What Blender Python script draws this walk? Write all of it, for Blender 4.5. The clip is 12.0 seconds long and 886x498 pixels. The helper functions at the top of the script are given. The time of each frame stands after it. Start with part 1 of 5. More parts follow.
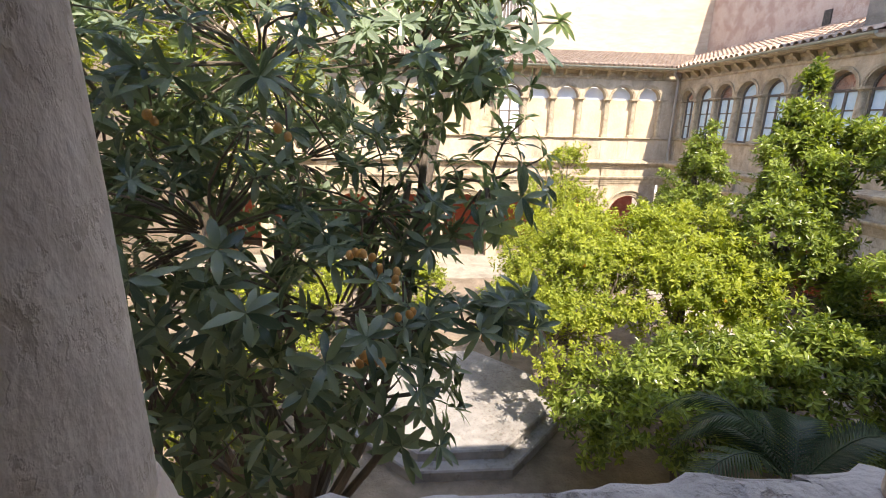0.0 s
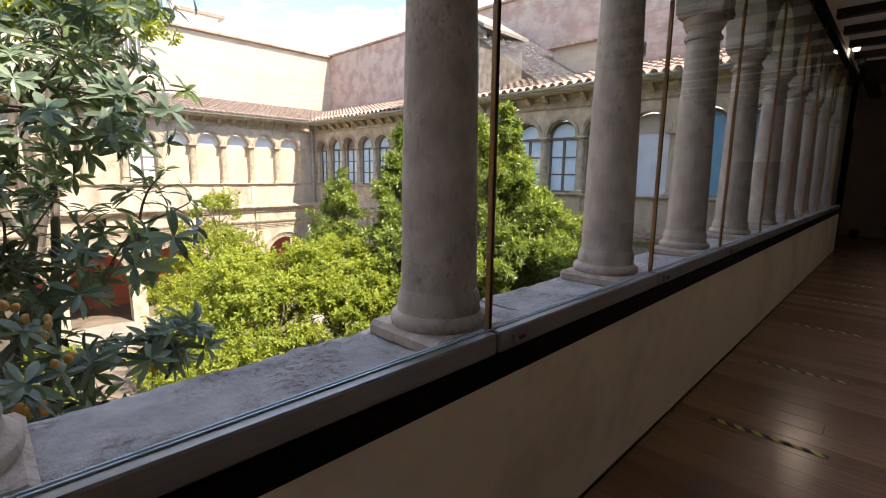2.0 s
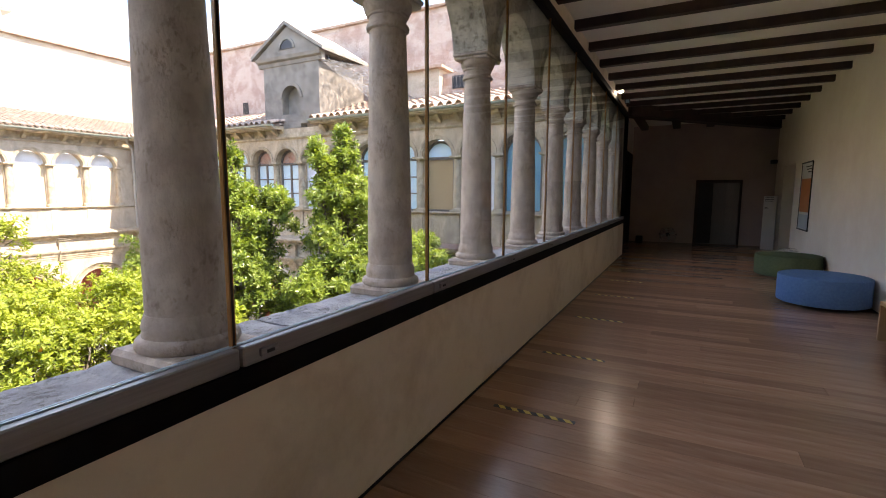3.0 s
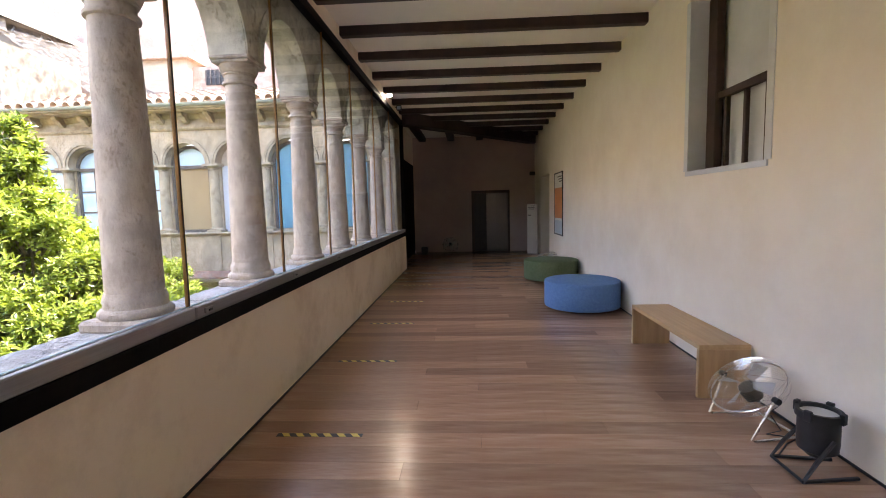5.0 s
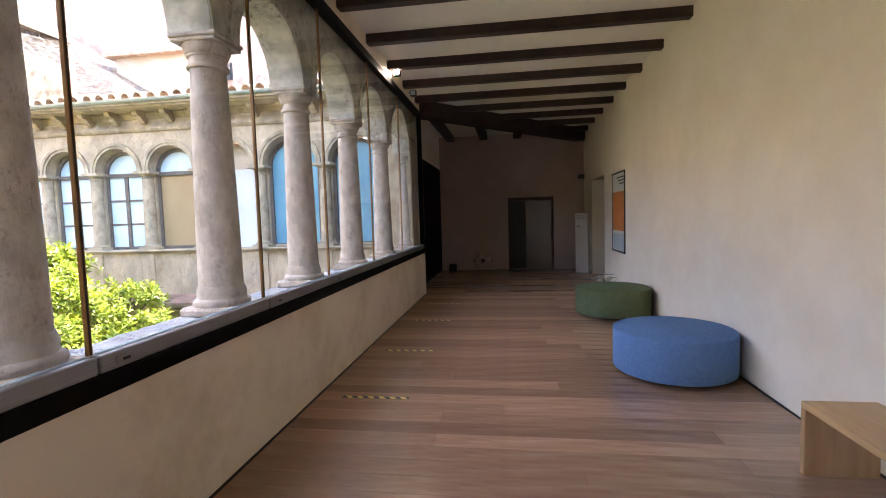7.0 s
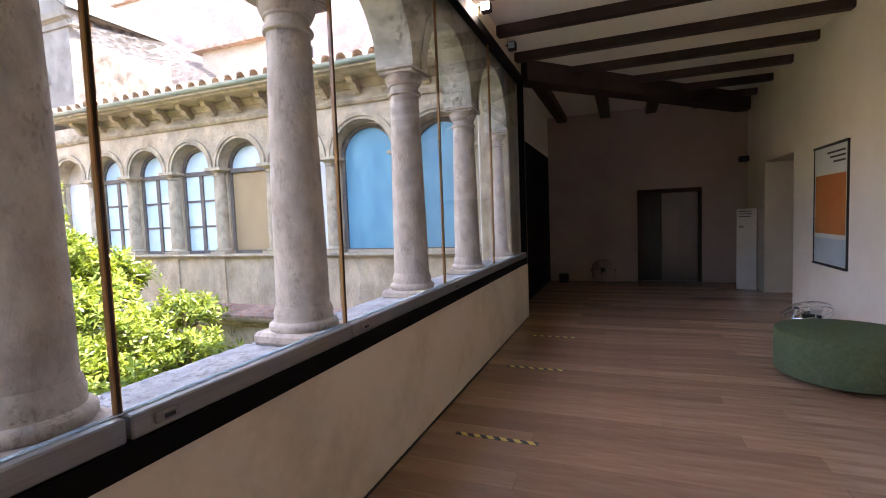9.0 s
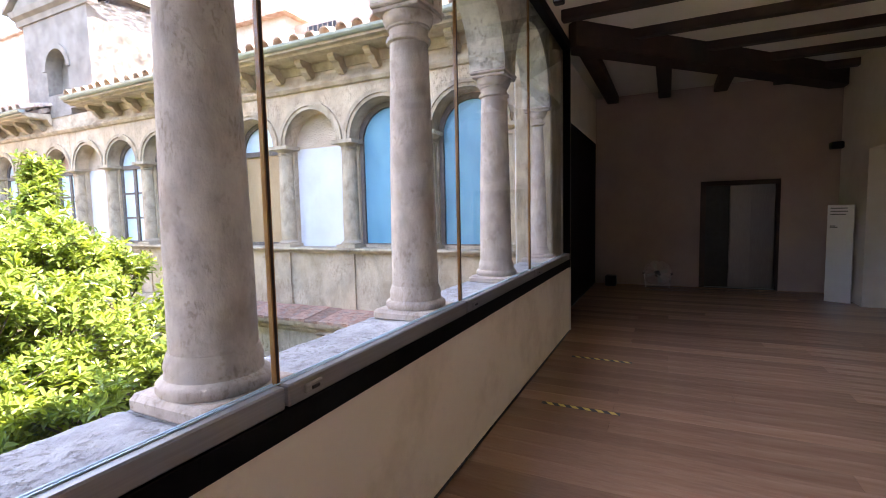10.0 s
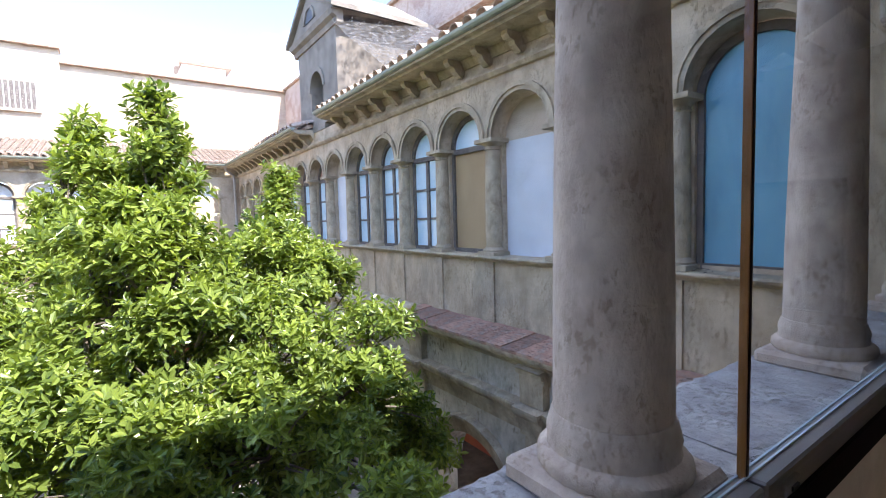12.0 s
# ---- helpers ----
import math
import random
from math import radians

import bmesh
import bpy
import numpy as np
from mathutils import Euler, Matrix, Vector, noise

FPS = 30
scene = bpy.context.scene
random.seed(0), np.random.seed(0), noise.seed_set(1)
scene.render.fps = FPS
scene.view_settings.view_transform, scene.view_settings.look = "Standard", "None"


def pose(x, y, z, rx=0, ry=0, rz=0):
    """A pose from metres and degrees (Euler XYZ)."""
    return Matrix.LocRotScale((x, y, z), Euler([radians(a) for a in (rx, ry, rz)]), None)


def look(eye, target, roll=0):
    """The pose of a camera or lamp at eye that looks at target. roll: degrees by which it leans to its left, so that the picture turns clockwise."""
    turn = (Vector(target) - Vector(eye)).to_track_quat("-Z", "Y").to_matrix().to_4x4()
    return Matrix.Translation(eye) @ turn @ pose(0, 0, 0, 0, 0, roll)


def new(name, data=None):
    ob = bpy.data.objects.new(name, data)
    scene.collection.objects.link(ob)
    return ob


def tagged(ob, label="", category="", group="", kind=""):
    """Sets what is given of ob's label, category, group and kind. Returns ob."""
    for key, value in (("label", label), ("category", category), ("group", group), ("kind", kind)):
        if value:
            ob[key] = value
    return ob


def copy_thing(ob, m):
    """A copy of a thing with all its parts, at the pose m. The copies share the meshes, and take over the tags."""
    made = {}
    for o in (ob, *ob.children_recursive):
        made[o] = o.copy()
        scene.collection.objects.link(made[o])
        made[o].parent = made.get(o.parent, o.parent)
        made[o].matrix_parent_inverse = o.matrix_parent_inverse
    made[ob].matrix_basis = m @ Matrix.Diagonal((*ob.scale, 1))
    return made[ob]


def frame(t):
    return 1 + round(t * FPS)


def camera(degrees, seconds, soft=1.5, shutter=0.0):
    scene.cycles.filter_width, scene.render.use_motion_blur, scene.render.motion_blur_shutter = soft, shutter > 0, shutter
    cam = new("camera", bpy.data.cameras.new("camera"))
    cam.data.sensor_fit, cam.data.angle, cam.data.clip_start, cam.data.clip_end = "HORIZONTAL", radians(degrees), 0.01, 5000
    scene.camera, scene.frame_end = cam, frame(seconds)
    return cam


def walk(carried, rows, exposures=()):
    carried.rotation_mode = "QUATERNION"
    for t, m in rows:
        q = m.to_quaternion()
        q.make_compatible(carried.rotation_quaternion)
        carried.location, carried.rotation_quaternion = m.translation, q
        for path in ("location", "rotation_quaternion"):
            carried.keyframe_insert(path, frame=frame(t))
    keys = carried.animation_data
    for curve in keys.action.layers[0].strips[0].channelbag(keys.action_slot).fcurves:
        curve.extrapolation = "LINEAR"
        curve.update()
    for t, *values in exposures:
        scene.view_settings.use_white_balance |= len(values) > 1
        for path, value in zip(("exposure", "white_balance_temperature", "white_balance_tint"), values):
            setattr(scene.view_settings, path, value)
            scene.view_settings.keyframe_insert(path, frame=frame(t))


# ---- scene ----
cam = camera(87.4, 12.0, soft=1.0)
METRES, EYE, TILT, LEAN, TURN = 10.4, 1.573, 0.0, 0.0, -5.2
ROWS = [
    (0.0, -0.0058, 0.0062, 0.0, 0.35, -15.26, -1.3),
    (0.5, -0.0168, -0.0121, 0.0036, -10.42, -11.52, -0.27),
    (1.0, -0.0187, -0.0309, 0.0022, -17.17, -10.34, -0.98),
    (1.5, -0.0171, -0.0548, 0.0022, -28.09, -10.38, -0.84),
    (2.0, -0.0218, -0.0779, 0.0029, -40.12, -9.14, -0.7),
    (2.5, -0.0203, -0.1, 0.0042, -50.28, -6.62, -0.08),
    (3.0, -0.0063, -0.1234, 0.0053, -57.3, -6.74, -0.13),
    (3.5, 0.0136, -0.1348, 0.0056, -66.87, -6.77, 0.15),
    (5.5, 0.1943, -0.1237, 0.0034, -82.34, -5.09, 1.43),
    (6.0, 0.2504, -0.1241, 0.0036, -80.72, -4.13, 1.42),
    (6.5, 0.3059, -0.1203, 0.0031, -79.48, -3.88, 1.42),
    (7.0, 0.3633, -0.1184, 0.0028, -76.74, -3.92, 1.69),
    (7.5, 0.4163, -0.1096, 0.0037, -73.09, -4.06, 1.75),
    (9.5, 0.6229, -0.0502, 0.0043, -61.22, -3.92, 1.87),
    (10.0, 0.6711, -0.0334, 0.0052, -58.96, -4.57, 1.26),
    (10.5, 0.7186, -0.0173, 0.0065, -55.61, -5.0, 0.78),
    (11.0, 0.7615, 0.0023, 0.0082, -49.54, -5.05, 0.44),
    (11.5, 0.7917, 0.0292, 0.0073, -42.35, -4.97, 0.69),
    (12.0, 0.8134, 0.0515, 0.0094, -29.97, -3.92, 1.51),
]
walk(cam, [(t, pose(0, 0, EYE, TILT, LEAN, TURN) @ pose(METRES * x, METRES * y, METRES * z, 90 + pitch, roll, yaw)) for t, x, y, z, yaw, pitch, roll in ROWS], [(0.0, 1.8, 7400, 21), (0.5, 1.6, 7400, 20), (1.0, 1.55, 7300, 19), (1.5, 1.65, 7200, 20), (2.0, 1.75, 7200, 20), (2.5, 2.3, 7300, 20), (3.0, 2.5, 7250, 20), (3.5, 2.73, 7250, 22), (5.5, 3.6, 7200, 22), (7.5, 3.56, 7150, 22), (9.5, 3.38, 6850, 25), (10.5, 3.7, 6800, 23), (11.0, 3.42, 6650, 20), (11.5, 2.77, 6500, 19), (12.0, 2.28, 6200, 19)])

# ---------------------------------------------------------------- world, sun, light
SUN_TO = Vector((0.17, -0.74, 1.0)).normalized()
world = bpy.data.worlds.new("sky")
scene.world = world
world.use_nodes = True
wt = world.node_tree
wt.nodes.clear()
w_out = wt.nodes.new("ShaderNodeOutputWorld")
w_bg = wt.nodes.new("ShaderNodeBackground")
w_sky = wt.nodes.new("ShaderNodeTexSky")
w_sky.sky_type = "NISHITA"
w_sky.sun_disc = False
w_sky.dust_density = 0.2
w_sky.ozone_density = 2.5
w_sky.altitude = 400
w_sky.sun_elevation = math.asin(SUN_TO.z)
w_sky.sun_rotation = math.atan2(SUN_TO.x, SUN_TO.y)
w_tc = wt.nodes.new("ShaderNodeTexCoord")
w_map = wt.nodes.new("ShaderNodeMapping")
w_map.inputs["Scale"].default_value = (1.0, 1.0, 2.6)
w_map.inputs["Location"].default_value = (2.1, 1.3, 0.4)
w_noise = wt.nodes.new("ShaderNodeTexNoise")
w_noise.inputs["Scale"].default_value = 2.3
w_noise.inputs["Detail"].default_value = 7.0
w_noise.inputs["Roughness"].default_value = 0.55
w_ramp = wt.nodes.new("ShaderNodeValToRGB")
w_ramp.color_ramp.elements[0].position = 0.54
w_ramp.color_ramp.elements[1].position = 0.72
w_mix = wt.nodes.new("ShaderNodeMix")
w_mix.data_type = "RGBA"
w_mix.inputs["B"].default_value = (13.0, 13.4, 14.0, 1)
wt.links.new(w_tc.outputs["Generated"], w_map.inputs["Vector"])
wt.links.new(w_map.outputs["Vector"], w_noise.inputs["Vector"])
wt.links.new(w_noise.outputs["Fac"], w_ramp.inputs["Fac"])
wt.links.new(w_ramp.outputs["Color"], w_mix.inputs["Factor"])
wt.links.new(w_sky.outputs["Color"], w_mix.inputs["A"])
wt.links.new(w_mix.outputs["Result"], w_bg.inputs["Color"])
w_bg.inputs["Strength"].default_value = 0.15
wt.links.new(w_bg.outputs["Background"], w_out.inputs["Surface"])

sun_data = bpy.data.lights.new("sun", "SUN")
sun_data.energy = 3.3
sun_data.angle = radians(0.53)
sun_data.color = (1.0, 0.95, 0.86)
sun = new("sun", sun_data)
sun.matrix_world = look(SUN_TO * 60, (0, 0, 0))

# ---------------------------------------------------------------- materials
def nodes_of(name):
    m = bpy.data.materials.new(name)
    m.use_nodes = True
    t = m.node_tree
    return m, t, t.nodes["Principled BSDF"]


def mottled(name, a, b, scale=3.0, rough=0.8, bump=0.2, grain=40.0, stain=None, stain_scale=0.6, stain_amount=0.5, vary=0.0,
            metal=0.0, stretch=(1, 1, 1), bump_dist=0.01, spec=0.5, sharp=(0.35, 0.65), pits=0.0, pit_shade=0.55):
    """Two colours mottled at one scale, a stain at a larger one, fine grain as relief, and patches of pitted wear."""
    m, t, p = nodes_of(name)
    N, L = t.nodes, t.links
    tc = N.new("ShaderNodeTexCoord")
    mp = N.new("ShaderNodeMapping")
    mp.inputs["Scale"].default_value = stretch
    L.new(tc.outputs["Object"], mp.inputs["Vector"])
    n1 = N.new("ShaderNodeTexNoise")
    n1.inputs["Scale"].default_value = scale
    n1.inputs["Detail"].default_value = 8
    n1.inputs["Roughness"].default_value = 0.62
    L.new(mp.outputs["Vector"], n1.inputs["Vector"])
    r1 = N.new("ShaderNodeMapRange")
    r1.inputs["From Min"].default_value, r1.inputs["From Max"].default_value = sharp
    L.new(n1.outputs["Fac"], r1.inputs["Value"])
    mx = N.new("ShaderNodeMix")
    mx.data_type = "RGBA"
    mx.inputs["A"].default_value = (*a, 1)
    mx.inputs["B"].default_value = (*b, 1)
    L.new(r1.outputs["Result"], mx.inputs["Factor"])
    col = mx.outputs["Result"]
    if stain:
        n2 = N.new("ShaderNodeTexNoise")
        n2.inputs["Scale"].default_value = stain_scale
        n2.inputs["Detail"].default_value = 9
        n2.inputs["Roughness"].default_value = 0.7
        L.new(mp.outputs["Vector"], n2.inputs["Vector"])
        r2 = N.new("ShaderNodeMapRange")
        r2.inputs["From Min"].default_value, r2.inputs["From Max"].default_value = 0.48, 0.68
        r2.inputs["To Max"].default_value = stain_amount
        L.new(n2.outputs["Fac"], r2.inputs["Value"])
        m2 = N.new("ShaderNodeMix")
        m2.data_type = "RGBA"
        m2.inputs["B"].default_value = (*stain, 1)
        L.new(col, m2.inputs["A"])
        L.new(r2.outputs["Result"], m2.inputs["Factor"])
        col = m2.outputs["Result"]
    pit = None
    if pits:
        n4 = N.new("ShaderNodeTexNoise")
        n4.inputs["Scale"].default_value = pits
        n4.inputs["Detail"].default_value = 5
        n4.inputs["Roughness"].default_value = 0.6
        L.new(mp.outputs["Vector"], n4.inputs["Vector"])
        n5 = N.new("ShaderNodeTexNoise")
        n5.inputs["Scale"].default_value = pits * 0.14
        n5.inputs["Detail"].default_value = 3
        L.new(mp.outputs["Vector"], n5.inputs["Vector"])
        r4, r5 = N.new("ShaderNodeMapRange"), N.new("ShaderNodeMapRange")
        r4.inputs["From Min"].default_value, r4.inputs["From Max"].default_value = 0.53, 0.60
        r5.inputs["From Min"].default_value, r5.inputs["From Max"].default_value = 0.44, 0.58
        L.new(n4.outputs["Fac"], r4.inputs["Value"])
        L.new(n5.outputs["Fac"], r5.inputs["Value"])
        pit = N.new("ShaderNodeMath")
        pit.operation = "MULTIPLY"
        L.new(r4.outputs["Result"], pit.inputs[0])
        L.new(r5.outputs["Result"], pit.inputs[1])
        m4 = N.new("ShaderNodeMix")
        m4.data_type = "RGBA"
        m4.blend_type = "MULTIPLY"
        m4.inputs["B"].default_value = (pit_shade, pit_shade * 0.96, pit_shade * 0.9, 1)
        L.new(col, m4.inputs["A"])
        L.new(pit.outputs["Value"], m4.inputs["Factor"])
        col = m4.outputs["Result"]
    if vary:
        oi = N.new("ShaderNodeObjectInfo")
        hs = N.new("ShaderNodeHueSaturation")
        rr = N.new("ShaderNodeMapRange")
        rr.inputs["To Min"].default_value, rr.inputs["To Max"].default_value = 1 - vary, 1 + vary
        L.new(oi.outputs["Random"], rr.inputs["Value"])
        L.new(rr.outputs["Result"], hs.inputs["Value"])
        L.new(col, hs.inputs["Color"])
        col = hs.outputs["Color"]
    L.new(col, p.inputs["Base Color"])
    p.inputs["Roughness"].default_value = rough
    p.inputs["Metallic"].default_value = metal
    p.inputs["Specular IOR Level"].default_value = spec
    if bump:
        n3 = N.new("ShaderNodeTexNoise")
        n3.inputs["Scale"].default_value = grain
        n3.inputs["Detail"].default_value = 6
        L.new(mp.outputs["Vector"], n3.inputs["Vector"])
        ad = N.new("ShaderNodeMath")
        ad.operation = "ADD"
        L.new(n3.outputs["Fac"], ad.inputs[0])
        L.new(n1.outputs["Fac"], ad.inputs[1])
        if pit:
            dp = N.new("ShaderNodeMath")
            dp.operation = "MULTIPLY_ADD"
            dp.inputs[1].default_value = -0.9
            L.new(pit.outputs["Value"], dp.inputs[0])
            L.new(ad.outputs["Value"], dp.inputs[2])
            ad = dp
        bp = N.new("ShaderNodeBump")
        bp.inputs["Strength"].default_value = bump
        bp.inputs["Distance"].default_value = bump_dist
        L.new(ad.outputs["Value"], bp.inputs["Height"])
        L.new(bp.outputs["Normal"], p.inputs["Normal"])
    return m


def leafy(name, dark, light, trans, rough=0.35, scale=1.4):
    """Leaves: each leaf has its own shade, and light shines through."""
    m, t, p = nodes_of(name)
    N, L = t.nodes, t.links
    geo = N.new("ShaderNodeNewGeometry")
    tc = N.new("ShaderNodeTexCoord")
    n1 = N.new("ShaderNodeTexNoise")
    n1.inputs["Scale"].default_value = scale
    n1.inputs["Detail"].default_value = 3
    L.new(tc.outputs["Object"], n1.inputs["Vector"])
    ad = N.new("ShaderNodeMath")
    ad.operation = "MULTIPLY_ADD"
    ad.inputs[1].default_value = 0.6
    L.new(geo.outputs["Random Per Island"], ad.inputs[0])
    sc = N.new("ShaderNodeMapRange")
    sc.inputs["From Min"].default_value, sc.inputs["From Max"].default_value = 0.35, 0.7
    sc.inputs["To Max"].default_value = 0.4
    L.new(n1.outputs["Fac"], sc.inputs["Value"])
    L.new(sc.outputs["Result"], ad.inputs[2])
    mx = N.new("ShaderNodeMix")
    mx.data_type = "RGBA"
    mx.inputs["A"].default_value = (*dark, 1)
    mx.inputs["B"].default_value = (*light, 1)
    L.new(ad.outputs["Value"], mx.inputs["Factor"])
    L.new(mx.outputs["Result"], p.inputs["Base Color"])
    p.inputs["Roughness"].default_value = rough
    tr = N.new("ShaderNodeBsdfTranslucent")
    hs = N.new("ShaderNodeMix")
    hs.data_type = "RGBA"
    hs.blend_type = "MULTIPLY"
    hs.inputs["Factor"].default_value = 1.0
    hs.inputs["B"].default_value = (*trans, 1)
    L.new(mx.outputs["Result"], hs.inputs["A"])
    L.new(hs.outputs["Result"], tr.inputs["Color"])
    ms = N.new("ShaderNodeMixShader")
    ms.inputs["Fac"].default_value = 0.44
    L.new(p.outputs["BSDF"], ms.inputs[1])
    L.new(tr.outputs["BSDF"], ms.inputs[2])
    L.new(ms.outputs["Shader"], N["Material Output"].inputs["Surface"])
    return m


def clear_glass(name):
    m, t, p = nodes_of(name)
    N, L = t.nodes, t.links
    N.remove(p)
    tp = N.new("ShaderNodeBsdfTransparent")
    tp.inputs["Color"].default_value = (0.985, 0.995, 0.99, 1)
    gl = N.new("ShaderNodeBsdfGlossy")
    gl.inputs["Roughness"].default_value = 0.0
    lw = N.new("ShaderNodeLayerWeight")
    lw.inputs["Blend"].default_value = 0.5
    pw = N.new("ShaderNodeMath")
    pw.operation = "POWER"
    pw.inputs[1].default_value = 5.0
    L.new(lw.outputs["Facing"], pw.inputs[0])
    fr = N.new("ShaderNodeMath")
    fr.operation = "MULTIPLY_ADD"
    fr.inputs[1].default_value = 0.62
    fr.inputs[2].default_value = 0.012
    L.new(pw.outputs["Value"], fr.inputs[0])
    ms = N.new("ShaderNodeMixShader")
    L.new(fr.outputs["Value"], ms.inputs["Fac"])
    L.new(tp.outputs["BSDF"], ms.inputs[1])
    L.new(gl.outputs["BSDF"], ms.inputs[2])
    L.new(ms.outputs["Shader"], N["Material Output"].inputs["Surface"])
    return m


def netting(name):
    m, t, p = nodes_of(name)
    N, L = t.nodes, t.links
    p.inputs["Base Color"].default_value = (0.11, 0.105, 0.1, 1)
    p.inputs["Roughness"].default_value = 0.9
    tc = N.new("ShaderNodeTexCoord")
    mp = N.new("ShaderNodeMapping")
    mp.inputs["Scale"].default_value = (1, 1.5, 0.35)
    n1 = N.new("ShaderNodeTexNoise")
    n1.inputs["Scale"].default_value = 7.0
    n1.inputs["Detail"].default_value = 6
    L.new(tc.outputs["Object"], mp.inputs["Vector"])
    L.new(mp.outputs["Vector"], n1.inputs["Vector"])
    rg = N.new("ShaderNodeMapRange")
    rg.inputs["From Min"].default_value, rg.inputs["From Max"].default_value = 0.35, 0.7
    rg.inputs["To Min"].default_value, rg.inputs["To Max"].default_value = 0.15, 0.85
    L.new(n1.outputs["Fac"], rg.inputs["Value"])
    tp = N.new("ShaderNodeBsdfTransparent")
    ms = N.new("ShaderNodeMixShader")
    L.new(rg.outputs["Result"], ms.inputs["Fac"])
    L.new(tp.outputs["BSDF"], ms.inputs[1])
    L.new(p.outputs["BSDF"], ms.inputs[2])
    L.new(ms.outputs["Shader"], N["Material Output"].inputs["Surface"])
    return m


def glowing(name, colour, strength):
    m, t, p = nodes_of(name)
    p.inputs["Base Color"].default_value = (*colour, 1)
    p.inputs["Emission Color"].default_value = (*colour, 1)
    p.inputs["Emission Strength"].default_value = strength
    return m


M = {}
M["plaster_in"] = mottled("interior_plaster", (0.81, 0.735, 0.645), (0.86, 0.80, 0.715), 1.6, 0.9, 0.12, 26, (0.66, 0.59, 0.49), 0.7, 0.35)
M["parapet"] = mottled("parapet_plaster", (0.85, 0.74, 0.595), (0.88, 0.78, 0.645), 1.4, 0.9, 0.12, 26, (0.55, 0.43, 0.295), 1.5, 0.5)
# Warmer than plaster_in, with the end room's shade darkened into the colour.
M["plaster_end_shade"] = mottled("shade_darkened_end_plaster", (0.45, 0.345, 0.31), (0.50, 0.395, 0.355), 1.6, 0.9, 0.12, 26, (0.37, 0.285, 0.255), 0.7, 0.4)
M["ceiling"] = mottled("ceiling_plaster", (0.87, 0.83, 0.74), (0.90, 0.86, 0.78), 1.5, 0.9, 0.08, 20)
M["beam"] = mottled("dark_beam_wood", (0.028, 0.014, 0.012), (0.055, 0.028, 0.022), 4, 0.6, 0.3, 30, stretch=(1, 1, 1))
M["plank"] = mottled("floor_plank_wood", (0.335, 0.187, 0.117), (0.455, 0.287, 0.195), 1.6, 0.22, 0.06, 60, (0.20, 0.105, 0.06), 0.9, 0.6, 0.24, stretch=(6, 0.8, 1), bump_dist=0.002, spec=0.8)
M["stone"] = mottled("column_stone", (0.43, 0.355, 0.30), (0.61, 0.53, 0.455), 11, 0.88, 0.38, 90, (0.31, 0.255, 0.215), 4.5, 0.45, stretch=(1, 1, 0.65), bump_dist=0.010, sharp=(0.36, 0.64), pits=60, pit_shade=0.74)
M["arch"] = mottled("stained_arch_plaster", (0.43, 0.405, 0.34), (0.66, 0.625, 0.54), 5, 0.9, 0.5, 50, (0.22, 0.215, 0.165), 2.2, 0.7, sharp=(0.38, 0.6), pits=22)
M["sill"] = mottled("worn_sill_stone", (0.30, 0.295, 0.30), (0.47, 0.465, 0.465), 8, 0.9, 0.7, 40, (0.18, 0.175, 0.175), 5.0, 0.6, bump_dist=0.02, sharp=(0.32, 0.68), pits=34, pit_shade=0.7)
M["facade"] = mottled("aged_facade_render", (0.42, 0.33, 0.225), (0.64, 0.535, 0.39), 3.4, 0.92, 0.7, 34, (0.26, 0.22, 0.175), 1.5, 0.6, stretch=(1, 1, 0.6), bump_dist=0.015, sharp=(0.34, 0.66), pits=26, pit_shade=0.75)
M["facade_north"] = mottled("sunlit_facade_render", (0.44, 0.36, 0.265), (0.60, 0.51, 0.39), 2.4, 0.92, 0.5, 30, (0.20, 0.155, 0.115), 0.9, 0.75, stretch=(1, 1, 0.5), bump_dist=0.012)
M["moulding"] = mottled("weathered_moulding_stone", (0.37, 0.30, 0.21), (0.57, 0.48, 0.345), 5.5, 0.92, 0.7, 45, (0.17, 0.15, 0.12), 2.1, 0.65, stretch=(1, 1, 0.6), sharp=(0.36, 0.64), pits=36, pit_shade=0.78)
M["dark_stone"] = mottled("grey_aedicule_stone", (0.21, 0.185, 0.155), (0.32, 0.285, 0.24), 3, 0.92, 0.4, 40, (0.15, 0.135, 0.115), 1.4, 0.6, pits=20, pit_shade=0.75)
M["white_panel"] = mottled("whitewashed_panel", (0.58, 0.615, 0.66), (0.69, 0.715, 0.75), 1.4, 0.85, 0.1, 30, (0.52, 0.49, 0.44), 1.2, 0.3)
M["cream_panel"] = mottled("cream_plaster_infill", (0.54, 0.43, 0.29), (0.64, 0.53, 0.385), 1.6, 0.9, 0.15, 30, (0.42, 0.32, 0.21), 1.0, 0.5)
M["tan_panel"] = mottled("tan_board", (0.36, 0.25, 0.13), (0.42, 0.30, 0.165), 2, 0.7, 0.08, 30)
M["blue_panel"] = mottled("blue_painted_glass", (0.095, 0.30, 0.44), (0.165, 0.41, 0.55), 2.6, 0.22, 0.03, 20, (0.22, 0.46, 0.55), 3.0, 0.4, stretch=(1, 1, 0.4))
# Opaque glass: the sky's reflection is put into its pale blue colour.
M["pale_glass"] = mottled("sky_reflection_pale_glass", (0.46, 0.66, 0.78), (0.62, 0.77, 0.85), 2.0, 0.18, 0.02, 12)
M["white_glass"] = mottled("whitened_window_glass", (0.72, 0.75, 0.76), (0.84, 0.86, 0.86), 2.0, 0.25, 0.02, 12)
M["grey_frame"] = mottled("weathered_window_wood", (0.10, 0.085, 0.075), (0.18, 0.155, 0.135), 9, 0.8, 0.2, 60)
